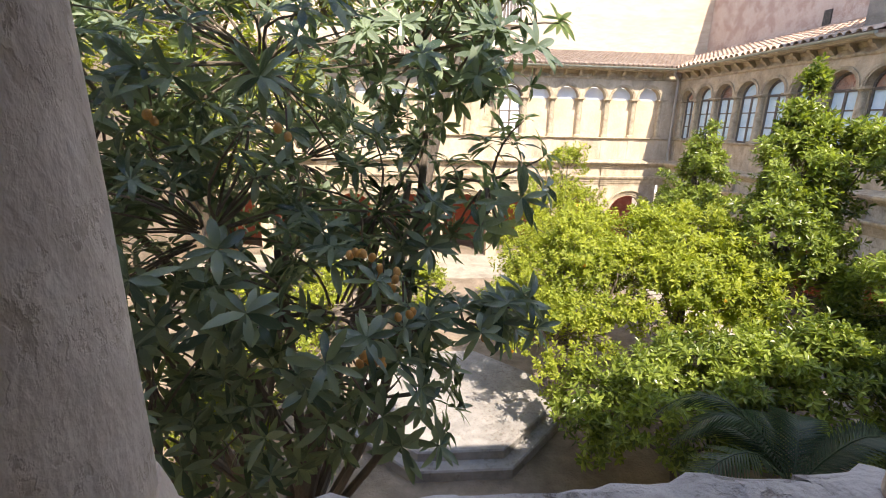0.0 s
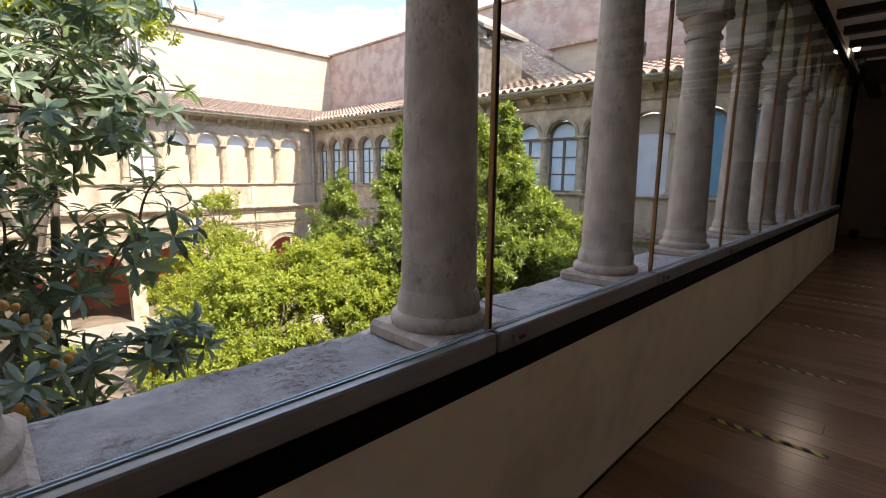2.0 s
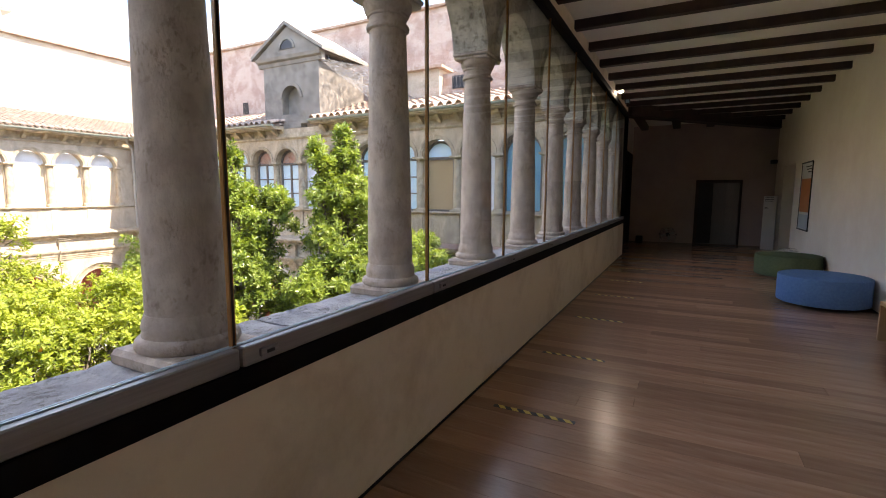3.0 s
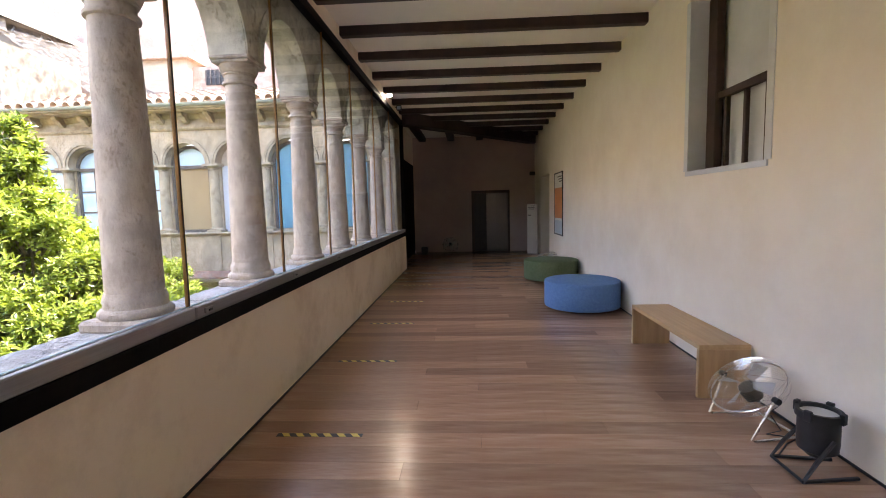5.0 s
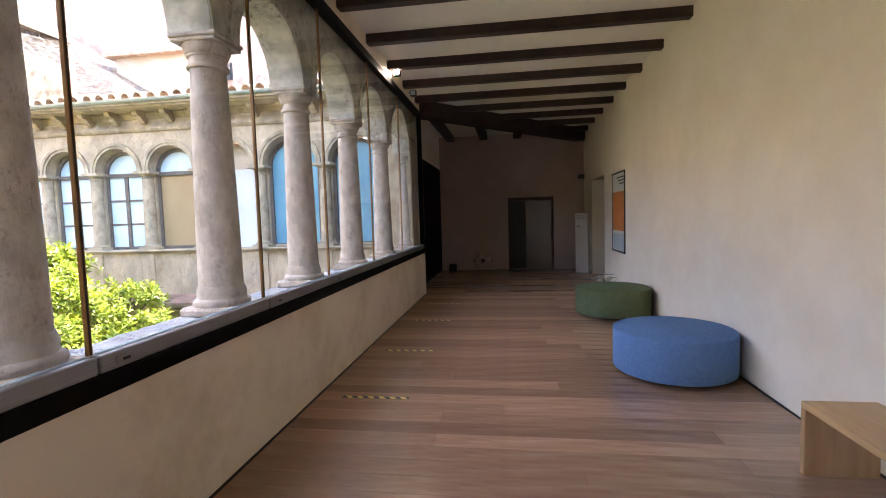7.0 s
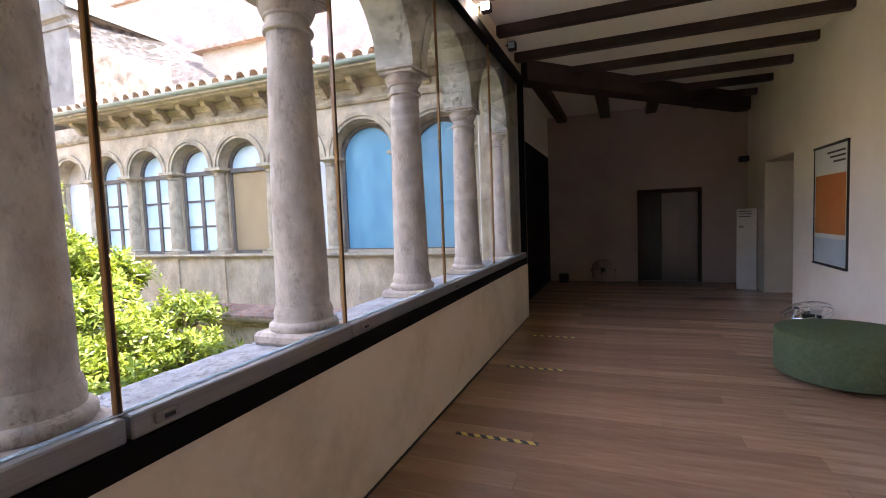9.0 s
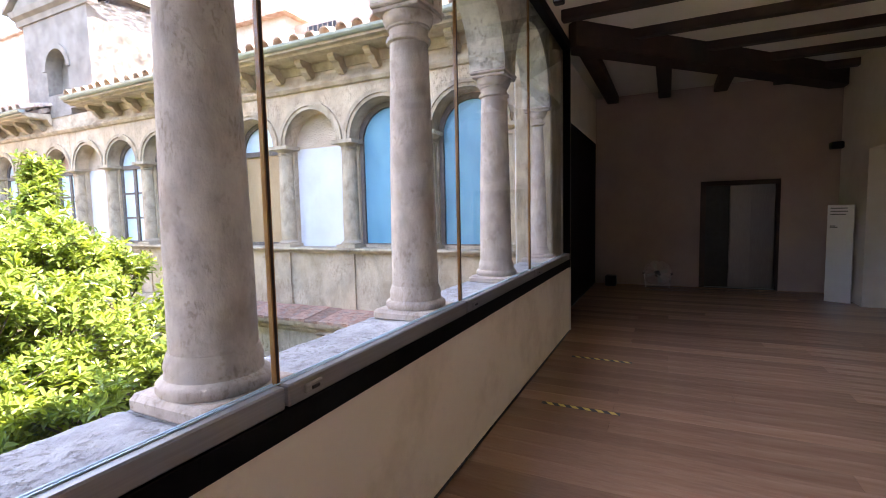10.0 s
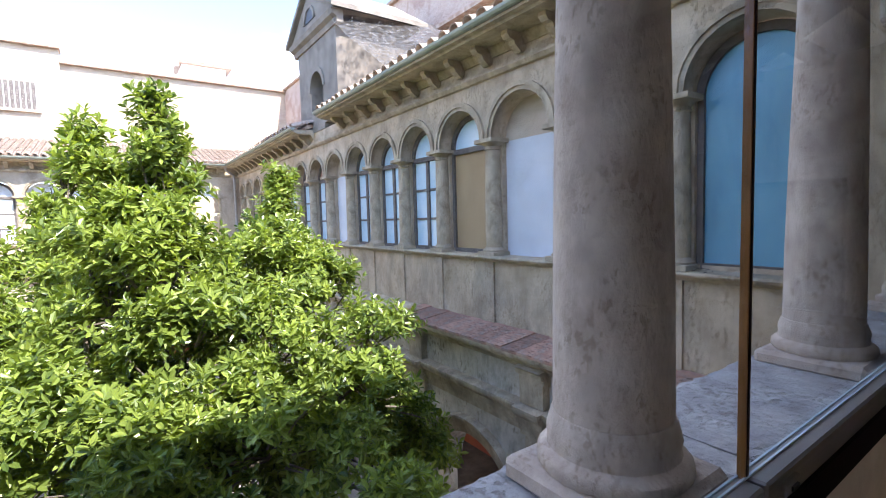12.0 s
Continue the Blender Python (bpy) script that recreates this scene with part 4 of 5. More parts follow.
    return tagged(ob, label, cat, "", "structure")


roof_field("roof_east", east, 0.75, 10.75, -0.2, 4.34, 3.35, 5.55, "lichen-grey barrel tile roof of the shaded wing", pitch=0.30)
roof_field("roof_east_far", east, 12.55, 26.0, -0.2, 4.30, 3.35, 5.5, "lichen-grey barrel tile roof beyond the pediment", pitch=0.30)
roof_field("roof_north", north, -10, 16.4, -0.2, 4.30, 3.6, 5.4, "brown barrel tile roof of the sunlit wing", mat=M["tile_brown"])

# rear walls above the roofs
structure("wall_rear_east", Mesh().box(16.5, 17.0, -4.2, 26.0, 4.0, 8.80), M["pink_wall"], "tall pink wall with peeling plaster", "wall")
structure("wall_rear_north", Mesh().box(6.9, 17.0, 26.0, 26.5, 4.0, 8.70), M["cream_wall"], "tall sunlit cream wall above the roof", "wall")
structure("wall_rear_north_west", Mesh().box(-12, 6.9, 25.8, 26.5, 4.0, 9.25), M["cream_wall"], "taller sunlit cream building with a barred window", "wall")
structure("trim_coping_east", Mesh().box(16.38, 17.05, -4.2, 26.1, 8.80, 8.92, 0.02), M["tile"], "tiled coping of the tall pink wall", "trim")
structure("trim_coping_north", Mesh().box(6.9, 17.0, 25.8, 26.5, 8.70, 8.83, 0.02).box(-12, 6.95, 25.6, 26.5, 9.25, 9.38, 0.02), M["tile"], "tiled coping of the tall cream wall", "trim")
structure("wall_west_court", Mesh().box(-10.4, -10, -4.2, 26.0, -4.8, 8.0), M["facade"], "plain weathered wall closing the courtyard", "wall")

# ---------------------------------------------------------------- trees
def leaf_shape(length, width, droop, fold=0.25):
    """One folded, drooping leaf along +x: corners and faces."""
    v, f = [], []
    prof = [(0.0, 0.06), (0.3, 0.8), (0.62, 1.0), (0.86, 0.6), (1.0, 0.0)]
    for t, w in prof:
        z = -droop * length * t * t
        h = w * width / 2
        v += [(t * length, -h, z + fold * h), (t * length, 0, z), (t * length, h, z + fold * h)]
    for i in range(len(prof) - 1):
        a = 3 * i
        f += [(a, a + 1, a + 4, a + 3), (a + 1, a + 2, a + 5, a + 4)]
    return np.array(v), f


def small_leaf(length, width):
    """A leaf of two folded halves."""
    v = np.array([(0, 0, 0), (0.3 * length, -width * 0.42, 0.1 * width), (0.7 * length, -width * 0.45, 0.06 * width), (length, 0, -0.12 * length),
                  (0.7 * length, width * 0.45, 0.06 * width), (0.3 * length, width * 0.42, 0.1 * width)])
    return v, [(0, 1, 2, 3), (0, 3, 4, 5)]


def sprig(rnd, count, length, width, reach):
    """A shoot along the local z axis with leaves set round it in a spiral, the youngest upright at its tip."""
    vs, fs = [], []
    n = 0
    for i in range(count):
        t = i / (count - 1)
        k = length * (0.75 + 0.5 * math.sin(math.pi * (0.15 + 0.7 * t))) * rnd.uniform(0.8, 1.15)
        lv, lf = small_leaf(k, width * rnd.uniform(0.8, 1.15))
        lift = -0.25 + 1.15 * t + rnd.uniform(-0.3, 0.3)
        m = Matrix.Rotation(2.4 * i + rnd.uniform(-0.4, 0.4), 3, "Z") @ Matrix.Rotation(-lift, 3, "Y") @ Matrix.Rotation(rnd.uniform(-0.7, 0.7), 3, "X")
        vs.append(lv @ np.array(m).T + np.array((0, 0, reach * t)))
        fs += [tuple(q + n for q in f) for f in lf]
        n += len(lv)
    return np.vstack(vs), fs


def place_many(tufts, places, dirs, sizes, rnd):
    """Copies of tufts joined into one list of corners and faces."""
    V, F = [], []
    n = 0
    for p, d, s in zip(places, dirs, sizes):
        tv, tf = tufts[rnd.randrange(len(tufts))]
        q = Vector(d).to_track_quat("Z", "Y").to_matrix() @ Matrix.Rotation(rnd.uniform(0, 6.28), 3, "Z")
        V.append(tv @ np.array(q).T * s + p)
        F += [tuple(k + n for k in f) for f in tf]
        n += len(tv)
    return np.vstack(V), F


def raw_part(name, v, f, mat, parent):
    me = bpy.data.meshes.new(name)
    me.from_pydata(v.tolist(), [], f)
    me.materials.append(mat)
    me.update()
    return part(name, me, None, parent)


def limb(mesh, p0, p1, r0, r1, rnd, bend=0.12, n=6, sides=7):
    p0, p1 = Vector(p0), Vector(p1)
    d = p1 - p0
    pts, rad = [], []
    off = Vector((rnd.uniform(-1, 1), rnd.uniform(-1, 1), rnd.uniform(-0.3, 0.6))) * bend * d.length
    for i in range(n + 1):
        t = i / n
        pts.append(p0 + d * t + off * math.sin(math.pi * t))
        rad.append(r0 + (r1 - r0) * t)
    mesh.tube(pts, rad, sides)
    return pts


def shrub_tree(name, label, cat, group, foot, lobes, mat, count, leaf, rnd, fruit=0, trunk_r=0.09):
    """A tree: trunk, limbs to each lobe of the crown, and tufts of leaves on the lobes."""
    root = thing(name, label, cat, group, at=foot)
    F0 = Vector(foot)
    wood = Mesh()
    main = lobes[0]
    fork = Vector((main[0] - foot[0], main[1] - foot[1], 0)) * 0.4 + Vector((0, 0, max(0.6, (main[2] - foot[2]) * 0.5)))
    limb(wood, (0, 0, 0), fork, trunk_r, trunk_r * 0.75, rnd, 0.04)
    P, Dn, S = [], [], []
    total = sum(l[3] * l[4] for l in lobes)
    for cx, cy, cz, rh, rv in lobes:
        c = Vector((cx, cy, cz)) - F0
        limb(wood, fork, c + Vector((0, 0, rv * 0.55)), trunk_r * 0.55, 0.012, rnd, 0.1)
        for _ in range(5):
            e = Vector((rnd.uniform(-1, 1), rnd.uniform(-1, 1), rnd.uniform(-0.4, 1))).normalized()
            limb(wood, c * 0.8 + fork * 0.2, c + Vector((e.x * rh, e.y * rh, e.z * rv)) * 0.85, trunk_r * 0.22, 0.006, rnd, 0.1, 4, 5)
        k = int(0.95 * count * rh * rv / total)
        dense = mat is M["citrus_leaf"]
        boughs = max(9, int((42 if dense else 34) * (rh * rv) ** 0.8))
        for bi in range(boughs):
            e = Vector((rnd.gauss(0, 1), rnd.gauss(0, 1), rnd.gauss(0, 1))).normalized()
            if e.z < -0.5:
                e.z = -e.z
            if bi < 3:
                e = Vector((rnd.uniform(-0.35, 0.35), rnd.uniform(-0.35, 0.35), 1.0)).normalized()
            a = c + Vector((e.x * rh, e.y * rh, e.z * rv)) * 0.3
            b = c + Vector((e.x * rh, e.y * rh, e.z * rv)) * rnd.uniform(0.8, 1.2)
            if noise.noise((b + F0) * 1.6) < (-0.2 if dense else -0.28):
                continue
            limb(wood, a, b, 0.014, 0.005, rnd, 0.1, 3, 4)
            way = (b - a).normalized()
            for _ in range(max(5, k // boughs)):
                t = rnd.uniform(0.25, 1.0) ** 0.7
                wide = (0.06 + 0.13 * (1.05 - t)) * (0.6 + 0.4 * rh)
                g = Vector((rnd.gauss(0, 1), rnd.gauss(0, 1), rnd.gauss(0, 0.8))) * wide
                p = a.lerp(b, t) + g
                P.append(np.array(p))
                Dn.append((way * 0.6 + g.normalized() * 0.75 + Vector((0, 0, 0.85))).normalized())
                S.append(rnd.uniform(0.7, 1.25))
    tufts = [sprig(rnd, 10, leaf[0] * 0.98, leaf[1] * 1.1, 0.14) for _ in range(8)]
    v, f = place_many(tufts, P, Dn, S, rnd)
    part("trunk", wood, M["bark"], root, "", True)
    raw_part("crown", v, f, mat, root)
    for _ in range(fruit):
        i = rnd.randrange(len(P))
        fr = part("fruit", FRUIT, None, root, "ripe orange fruit")
        fr.location = P[i] + np.array((0, 0, -0.05))
    return root


FRUIT = Mesh().lathe([(0.01, -0.038), (0.026, -0.03), (0.038, 0), (0.026, 0.03), (0.008, 0.038)], n=10).data("fruit", M["orange_fruit"], True)
R = random.Random(11)
GZ = -4.8
shrub_tree("evergreen_tree", "tall glossy green tree beside the shaded cloister front", "tree", "trees of the courtyard garden", (10.2, 7.2, GZ),
           [(10.5, 7.4, 0.5, 1.0, 1.0), (10.85, 8.3, 1.75, 0.32, 0.75), (10.7, 8.1, 1.2, 0.55, 0.75), (10.6, 7.8, 0.8, 0.75, 0.7), (10.9, 6.6, 0.35, 0.8, 0.7), (9.9, 5.7, 0.0, 0.95, 0.8), (9.6, 4.7, -0.8, 0.9, 0.85), (11.2, 5.4, -0.1, 0.7, 0.5), (10.9, 4.8, -0.6, 0.75, 0.6), (10.6, 5.6, -1.3, 1.3, 1.0), (9.6, 6.6, -2.2, 1.6, 1.2), (11.5, 5.2, -1.6, 0.8, 0.4), (10.4, 3.4, -1.2, 0.55, 0.45)],
           M["laurel_leaf"], 6600, (0.105, 0.042), R, 0, 0.11)
shrub_tree("evergreen_tree", "tall pointed green tree with yellow-green sunlit leaves", "tree", "trees of the courtyard garden", (8.7, 6.2, GZ),
           [(8.8, 6.0, 0.7, 0.9, 1.1), (8.9, 6.2, 2.45, 0.26, 0.7), (8.9, 6.15, 1.65, 0.55, 0.8), (8.9, 6.2, 2.05, 0.4, 0.6), (8.3, 6.5, 2.0, 0.26, 0.75), (8.3, 6.3, 1.3, 0.45, 0.6), (8.0, 5.4, -0.5, 0.95, 0.9), (9.0, 5.2, 0.2, 0.7, 0.7), (8.5, 5.0, -0.7, 0.8, 0.8), (8.4, 5.6, -1.8, 1.5, 1.1), (7.6, 5.8, -0.7, 0.9, 0.8), (9.3, 6.8, 0.6, 0.7, 0.9)],
           M["laurel_leaf"], 6200, (0.105, 0.042), R, 0, 0.1)
shrub_tree("evergreen_tree", "slender pointed green tree in the garden", "tree", "trees of the courtyard garden", (7.7, 8.7, GZ),
           [(7.7, 8.7, 0.5, 0.75, 1.0), (7.85, 8.9, 2.0, 0.24, 0.65), (7.8, 8.8, 1.3, 0.48, 0.65), (7.2, 8.2, -0.4, 0.9, 0.9), (8.2, 8.9, -0.2, 0.9, 0.9), (7.5, 8.2, -1.6, 1.4, 1.0), (8.7, 8.3, 0.9, 0.5, 0.8)],
           M["laurel_leaf"], 4600, (0.105, 0.043), R, 0, 0.09)
shrub_tree("evergreen_tree", "pointed dark green tree deep in the garden", "tree", "trees of the courtyard garden", (7.9, 12.0, GZ),
           [(7.9, 12.0, 0.0, 0.8, 1.0), (7.9, 12.0, 1.15, 0.28, 0.6), (7.9, 12.0, 0.6, 0.5, 0.6), (7.6, 11.8, -1.2, 1.2, 1.1), (8.1, 12.2, -2.4, 1.4, 1.2)],
           M["laurel_leaf"], 3400, (0.11, 0.045), R, 0, 0.08)
shrub_tree("orange_tree", "yellow-green orange tree with a few fruits", "tree", "orange trees", (3.6, 9.4, GZ),
           [(3.6, 9.3, -1.9, 1.5, 1.1), (2.9, 8.3, -2.5, 1.1, 1.0), (4.4, 8.8, -1.7, 1.1, 0.9), (3.9, 10.2, -1.2, 1.1, 0.9), (2.6, 9.4, -2.3, 1.0, 1.1)],
           M["citrus_leaf"], 4200, (0.08, 0.04), R, 14, 0.09)
shrub_tree("orange_tree", "yellow-green orange tree with a bare patch near its top", "tree", "orange trees", (4.5, 13.2, GZ),
           [(4.5, 13.2, -0.9, 1.3, 1.0), (4.6, 13.0, 0.3, 0.75, 0.6), (3.8, 12.7, -1.7, 1.1, 1.0), (5.3, 13.0, -1.6, 1.1, 1.0), (4.4, 13.0, -2.8, 1.5, 1.0)],
           M["citrus_leaf"], 3000, (0.09, 0.042), R, 8, 0.09)
shrub_tree("orange_tree", "broad sunlit orange tree with yellow-green leaves", "tree", "orange trees", (5.8, 8.6, GZ),
           [(5.8, 8.5, -1.4, 1.3, 1.0), (5.2, 8.0, -1.8, 1.0, 0.9), (6.3, 9.3, -0.9, 1.0, 0.9), (5.4, 9.6, -1.1, 1.1, 0.9), (6.2, 8.0, -1.6, 1.0, 0.9)],
           M["citrus_leaf"], 3600, (0.09, 0.04), R, 12, 0.09)
shrub_tree("garden_shrub", "dense shaded green shrub below the arcade", "shrub", "shrubs of the garden", (4.6, 6.2, GZ),
           [(4.3, 6.4, -2.9, 1.3, 1.0), (5.4, 6.2, -2.6, 1.1, 1.0), (6.4, 5.8, -2.3, 1.2, 1.1), (3.4, 7.0, -3.4, 0.9, 0.8)],
           M["laurel_leaf"], 3000, (0.11, 0.045), R, 0, 0.06)
shrub_tree("garden_shrub", "low green shrubs at the foot of the wall", "shrub", "shrubs of the garden", (7.4, 4.2, GZ),
           [(7.4, 4.2, -2.6, 1.2, 1.3), (6.6, 4.6, -3.2, 1.0, 0.9), (8.6, 3.9, -2.6, 1.0, 1.0)],
           M["laurel_leaf"], 2200, (0.11, 0.045), R, 0, 0.06)
shrub_tree("garden_shrub", "bright green sunlit shrubs beyond the fountain", "shrub", "shrubs of the garden", (-1.6, 13.0, GZ),
           [(-1.6, 13.0, -3.6, 1.6, 1.2), (0.4, 14.2, -3.8, 1.3, 0.9), (-3.6, 11.5, -3.7, 1.5, 1.1), (-3.0, 7.5, -3.9, 1.2, 0.9)],
           M["citrus_leaf"], 2600, (0.10, 0.05), R, 0, 0.06)
shrub_tree("shade_tree", "tall light green tree with a rounded crown", "tree", "trees of the courtyard garden", (-0.6, 12.0, GZ),
           [(2.3, 11.4, 4.9, 0.9, 0.8), (1.2, 11.4, 4.7, 1.1, 1.0), (0.0, 11.6, 4.7, 1.2, 1.1), (2.2, 11.6, 6.0, 1.1, 0.9), (0.6, 11.6, 6.0, 1.5, 1.0), (-1.4, 11.8, 5.2, 1.4, 1.3), (-2.6, 12.2, 4.6, 1.5, 1.4)],
           M["citrus_leaf"], 5200, (0.13, 0.055), R, 0, 0.2)

shrub_tree("shade_tree", "broad sunlit tree with pale limbs behind the loquat", "tree", "trees of the courtyard garden", (-5.0, 11.8, GZ),
           [(-4.6, 11.4, 3.4, 1.5, 1.2), (-6.0, 11.8, 2.2, 1.6, 1.4), (-3.2, 11.6, 2.0, 1.4, 1.1), (-4.4, 11.2, 0.6, 1.5, 1.0), (-6.4, 11.6, 5.0, 1.6, 1.2), (-3.4, 12.2, 4.8, 1.5, 1.1)],
           M["citrus_leaf"], 3600, (0.12, 0.05), R, 0, 0.17)

# loquat: whorls of long leaves, each a part
def whorl(rnd, n):
    mesh = Mesh()
    for i in range(n):
        lv, lf = leaf_shape(rnd.uniform(0.17, 0.29), rnd.uniform(0.052, 0.078), rnd.uniform(0.1, 0.5))
        m = Matrix.Rotation(2.4 * i + rnd.uniform(-0.3, 0.3), 3, "Z") @ Matrix.Rotation(-rnd.uniform(-0.25, 0.85), 3, "Y") @ Matrix.Rotation(rnd.uniform(-0.35, 0.35), 3, "X")
        mesh.add(lv @ np.array(m).T + np.array((0, 0, 0.06 * i / n)), lf)
    return mesh


LR = random.Random(21)
loq = thing("loquat_tree", "loquat tree with large dark leaves and orange fruit clusters", "tree", "trees of the courtyard garden", at=(-1.3, 3.9, GZ))
L0 = Vector((-1.3, 3.9, GZ))
W_DATA = []
for i in range(6):
    w = whorl(LR, LR.choice((8, 9, 10, 11)))
    me = bpy.data.meshes.new("leaf_whorl")
    me.from_pydata([tuple(p) for p in w.v], [], w.f)
    me.materials.append(M["loquat_leaf"])
    me.polygons.foreach_set("use_smooth", [True] * len(me.polygons))
    me.update()
    W_DATA.append(me)
loq_wood = Mesh()
forks = []
for bx, by, bz, r in ((0.25, -0.2, 2.4, 0.10), (-0.5, 0.5, 2.6, 0.09), (0.75, -0.5, 1.8, 0.07)):
    limb(loq_wood, (0.12 * bx, 0.12 * by, 0), (bx, by, bz), r, r * 0.8, LR, 0.05)
    forks.append(Vector((bx, by, bz)))
fr_d = Mesh().lathe([(0.006, -0.026), (0.016, -0.02), (0.021, 0.0), (0.015, 0.018), (0.005, 0.025)], n=10).data("fruit", M["loquat"], True)
LOBES = [(0.45, 3.3, 2.1, 0.6, 0.5), (0.5, 3.1, 1.2, 0.5, 0.5), (0.35, 2.9, 0.3, 0.5, 0.5), (-1.6, 2.7, -0.3, 0.8, 0.8), (0.5, 3.3, 3.0, 0.6, 0.5), (-2.3, 3.0, 2.4, 0.8, 0.8),
         (-0.45, 2.7, 0.45, 0.75, 0.75), (-1.2, 2.9, 0.9, 0.9, 0.9), (-0.2, 3.1, 1.0, 0.6, 0.7), (-0.9, 3.2, 1.9, 1.0, 0.8), (0.05, 3.4, 2.0, 0.7, 0.6), (-1.9, 3.3, 1.6, 0.9, 1.0),
         (-1.0, 3.1, -0.4, 0.8, 0.55), (-0.2, 2.8, -0.2, 0.55, 0.5), (-1.8, 3.2, 0.1, 0.9, 0.9), (0.35, 3.8, 2.5, 0.6, 0.5), (-0.6, 3.6, 3.0, 1.1, 0.7), (-1.8, 3.7, 2.9, 1.0, 0.8), (-1.0, 4.6, 1.2, 1.2, 1.2), (-2.6, 3.6, 0.8, 0.8, 1.2)]
placed = []
for cx, cy, cz, rh, rv in LOBES:
    c = Vector((cx, cy, cz)) - L0
    fk = min(forks, key=lambda q: (q - c).length)
    mid = fk.lerp(c, 0.75) + Vector((0, 0, -0.15))
    limb(loq_wood, fk, mid, 0.055, 0.026, LR, 0.1)
    k = int(74 * rh * rv / 0.7)
    for _ in range(k):
        e = Vector((LR.gauss(0, 1), LR.gauss(0, 1), LR.gauss(0, 1))).normalized()
        q = LR.uniform(0.45, 1.0)
        p = c + Vector((e.x * rh, e.y * rh, e.z * rv)) * q
        if (p + L0).y < 1.55:
            continue
        if LR.random() < 0.4:
            limb(loq_wood, c.lerp(p, 0.15), p, 0.010, 0.005, LR, 0.12, 4, 5)
        d = (e * 0.8 + Vector((0, -0.15, 0.75)) + Vector((LR.uniform(-0.4, 0.4), LR.uniform(-0.4, 0.4), 0))).normalized()
        placed.append((p, d))
placed.sort(key=lambda q: (q[0] + L0).y)
for p, d in placed[:290]:
    ob = part("leaf_whorl", W_DATA[LR.randrange(6)], None, loq)
    s = LR.uniform(0.5, 0.8)
    ob.matrix_local = Matrix.Translation(p) @ d.to_track_quat("Z", "Y").to_matrix().to_4x4() @ Matrix.Rotation(LR.uniform(0, 6), 4, "Z") @ Matrix.Diagonal((s, s, s, 1))
rest = placed[290:]
tuft = []
for me in W_DATA:
    tuft.append((np.array([tuple(v.co) for v in me.vertices]), [tuple(q.vertices) for q in me.polygons]))
v, f = place_many(tuft, [np.array(p) for p, d in rest], [d for p, d in rest], [LR.uniform(0.5, 0.8) for _ in rest], LR)
tagged(raw_part("crown", v, f, M["loquat_leaf"], loq), "", "", "", "stuff")
part("trunk", loq_wood, M["bark"], loq, "", True)
for fx, fy, fz, n in ((-0.20, 2.22, 0.42, 11), (-0.25, 2.3, 0.98, 5), (-0.15, 2.35, 0.80, 6), (0.42, 2.75, 0.30, 4), (-0.6, 2.4, 1.5, 2), (-0.05, 2.4, 0.62, 4), (-0.95, 2.5, 0.9, 3), (-1.3, 2.6, 1.6, 3)):
    bunch = part("fruit_cluster", Mesh().tube([(0, 0, 0.14), (0, 0, 0.02)], [0.006, 0.004], 5), M["bark"], loq, "cluster of ripe orange loquats")
    bunch.location = Vector((fx, fy, fz)) - L0
    for _ in range(n):
        fr = part("fruit", fr_d, None, bunch)
        fr.location = (LR.uniform(-0.07, 0.07), LR.uniform(-0.06, 0.05), LR.uniform(-0.06, 0.04))
        fr.rotation_euler = (LR.uniform(-0.6, 0.6), LR.uniform(-0.6, 0.6), 0)

# feather palm
PR = random.Random(5)
palm = thing("palm", "shaded young palm with arching feather fronds", "palm", at=(4.5, 4.2, GZ))
part("trunk", Mesh().lathe([(0.16, 0), (0.18, 0.4), (0.15, 1.8), (0.12, 2.3)], n=12, wobble=0.15), M["bark"], palm)
for i in range(15):
    fm = Mesh()
    yaw = 2.4 * i
    reach = PR.uniform(1.2, 1.7)
    rise = PR.uniform(0.5, 1.1)
    pts = []
    for k in range(11):
        t = k / 10
        pts.append(Vector((reach * t * math.cos(yaw), reach * t * math.sin(yaw), 2.3 + rise * math.sin(t * 2.3) - 0.5 * t * t)))
    fm.tube(pts, [0.016 - 0.0012 * k for k in range(11)], 5)
    side = Vector((-math.sin(yaw), math.cos(yaw), 0))
    for k in range(4, 44):
        t = k / 44
        i0 = min(int(t * 10), 9)
        p = pts[i0].lerp(pts[i0 + 1], t * 10 - i0)
        fw = (pts[i0 + 1] - pts[i0]).normalized()
        ln = 0.36 * math.sin(math.pi * (0.12 + 0.85 * t)) + 0.05
        for s in (-1, 1):
            tip = p + (side * s * 0.8 + fw * 0.7 + Vector((0, 0, -0.25))) * ln
            wv = fw * 0.014
            fm.add([p - wv, p + wv, (p + tip) / 2 + wv + Vector((0, 0, 0.02)), tip, (p + tip) / 2 - wv + Vector((0, 0, 0.02))], [(0, 1, 2, 3, 4)])
    part("frond", fm, M["palm_leaf"], palm)

# ---------------------------------------------------------------- loose things in the gallery
def rounded_disc(r, z0, z1, b, n=48):
    return Mesh().lathe([(r - b, z0), (r - b * 0.3, z0 + b * 0.3), (r, z0 + b), (r, z1 - b), (r - b * 0.3, z1 - b * 0.3), (r - b, z1), (r * 0.5, z1 + 0.006), (0.02, z1 + 0.008)], n=n)


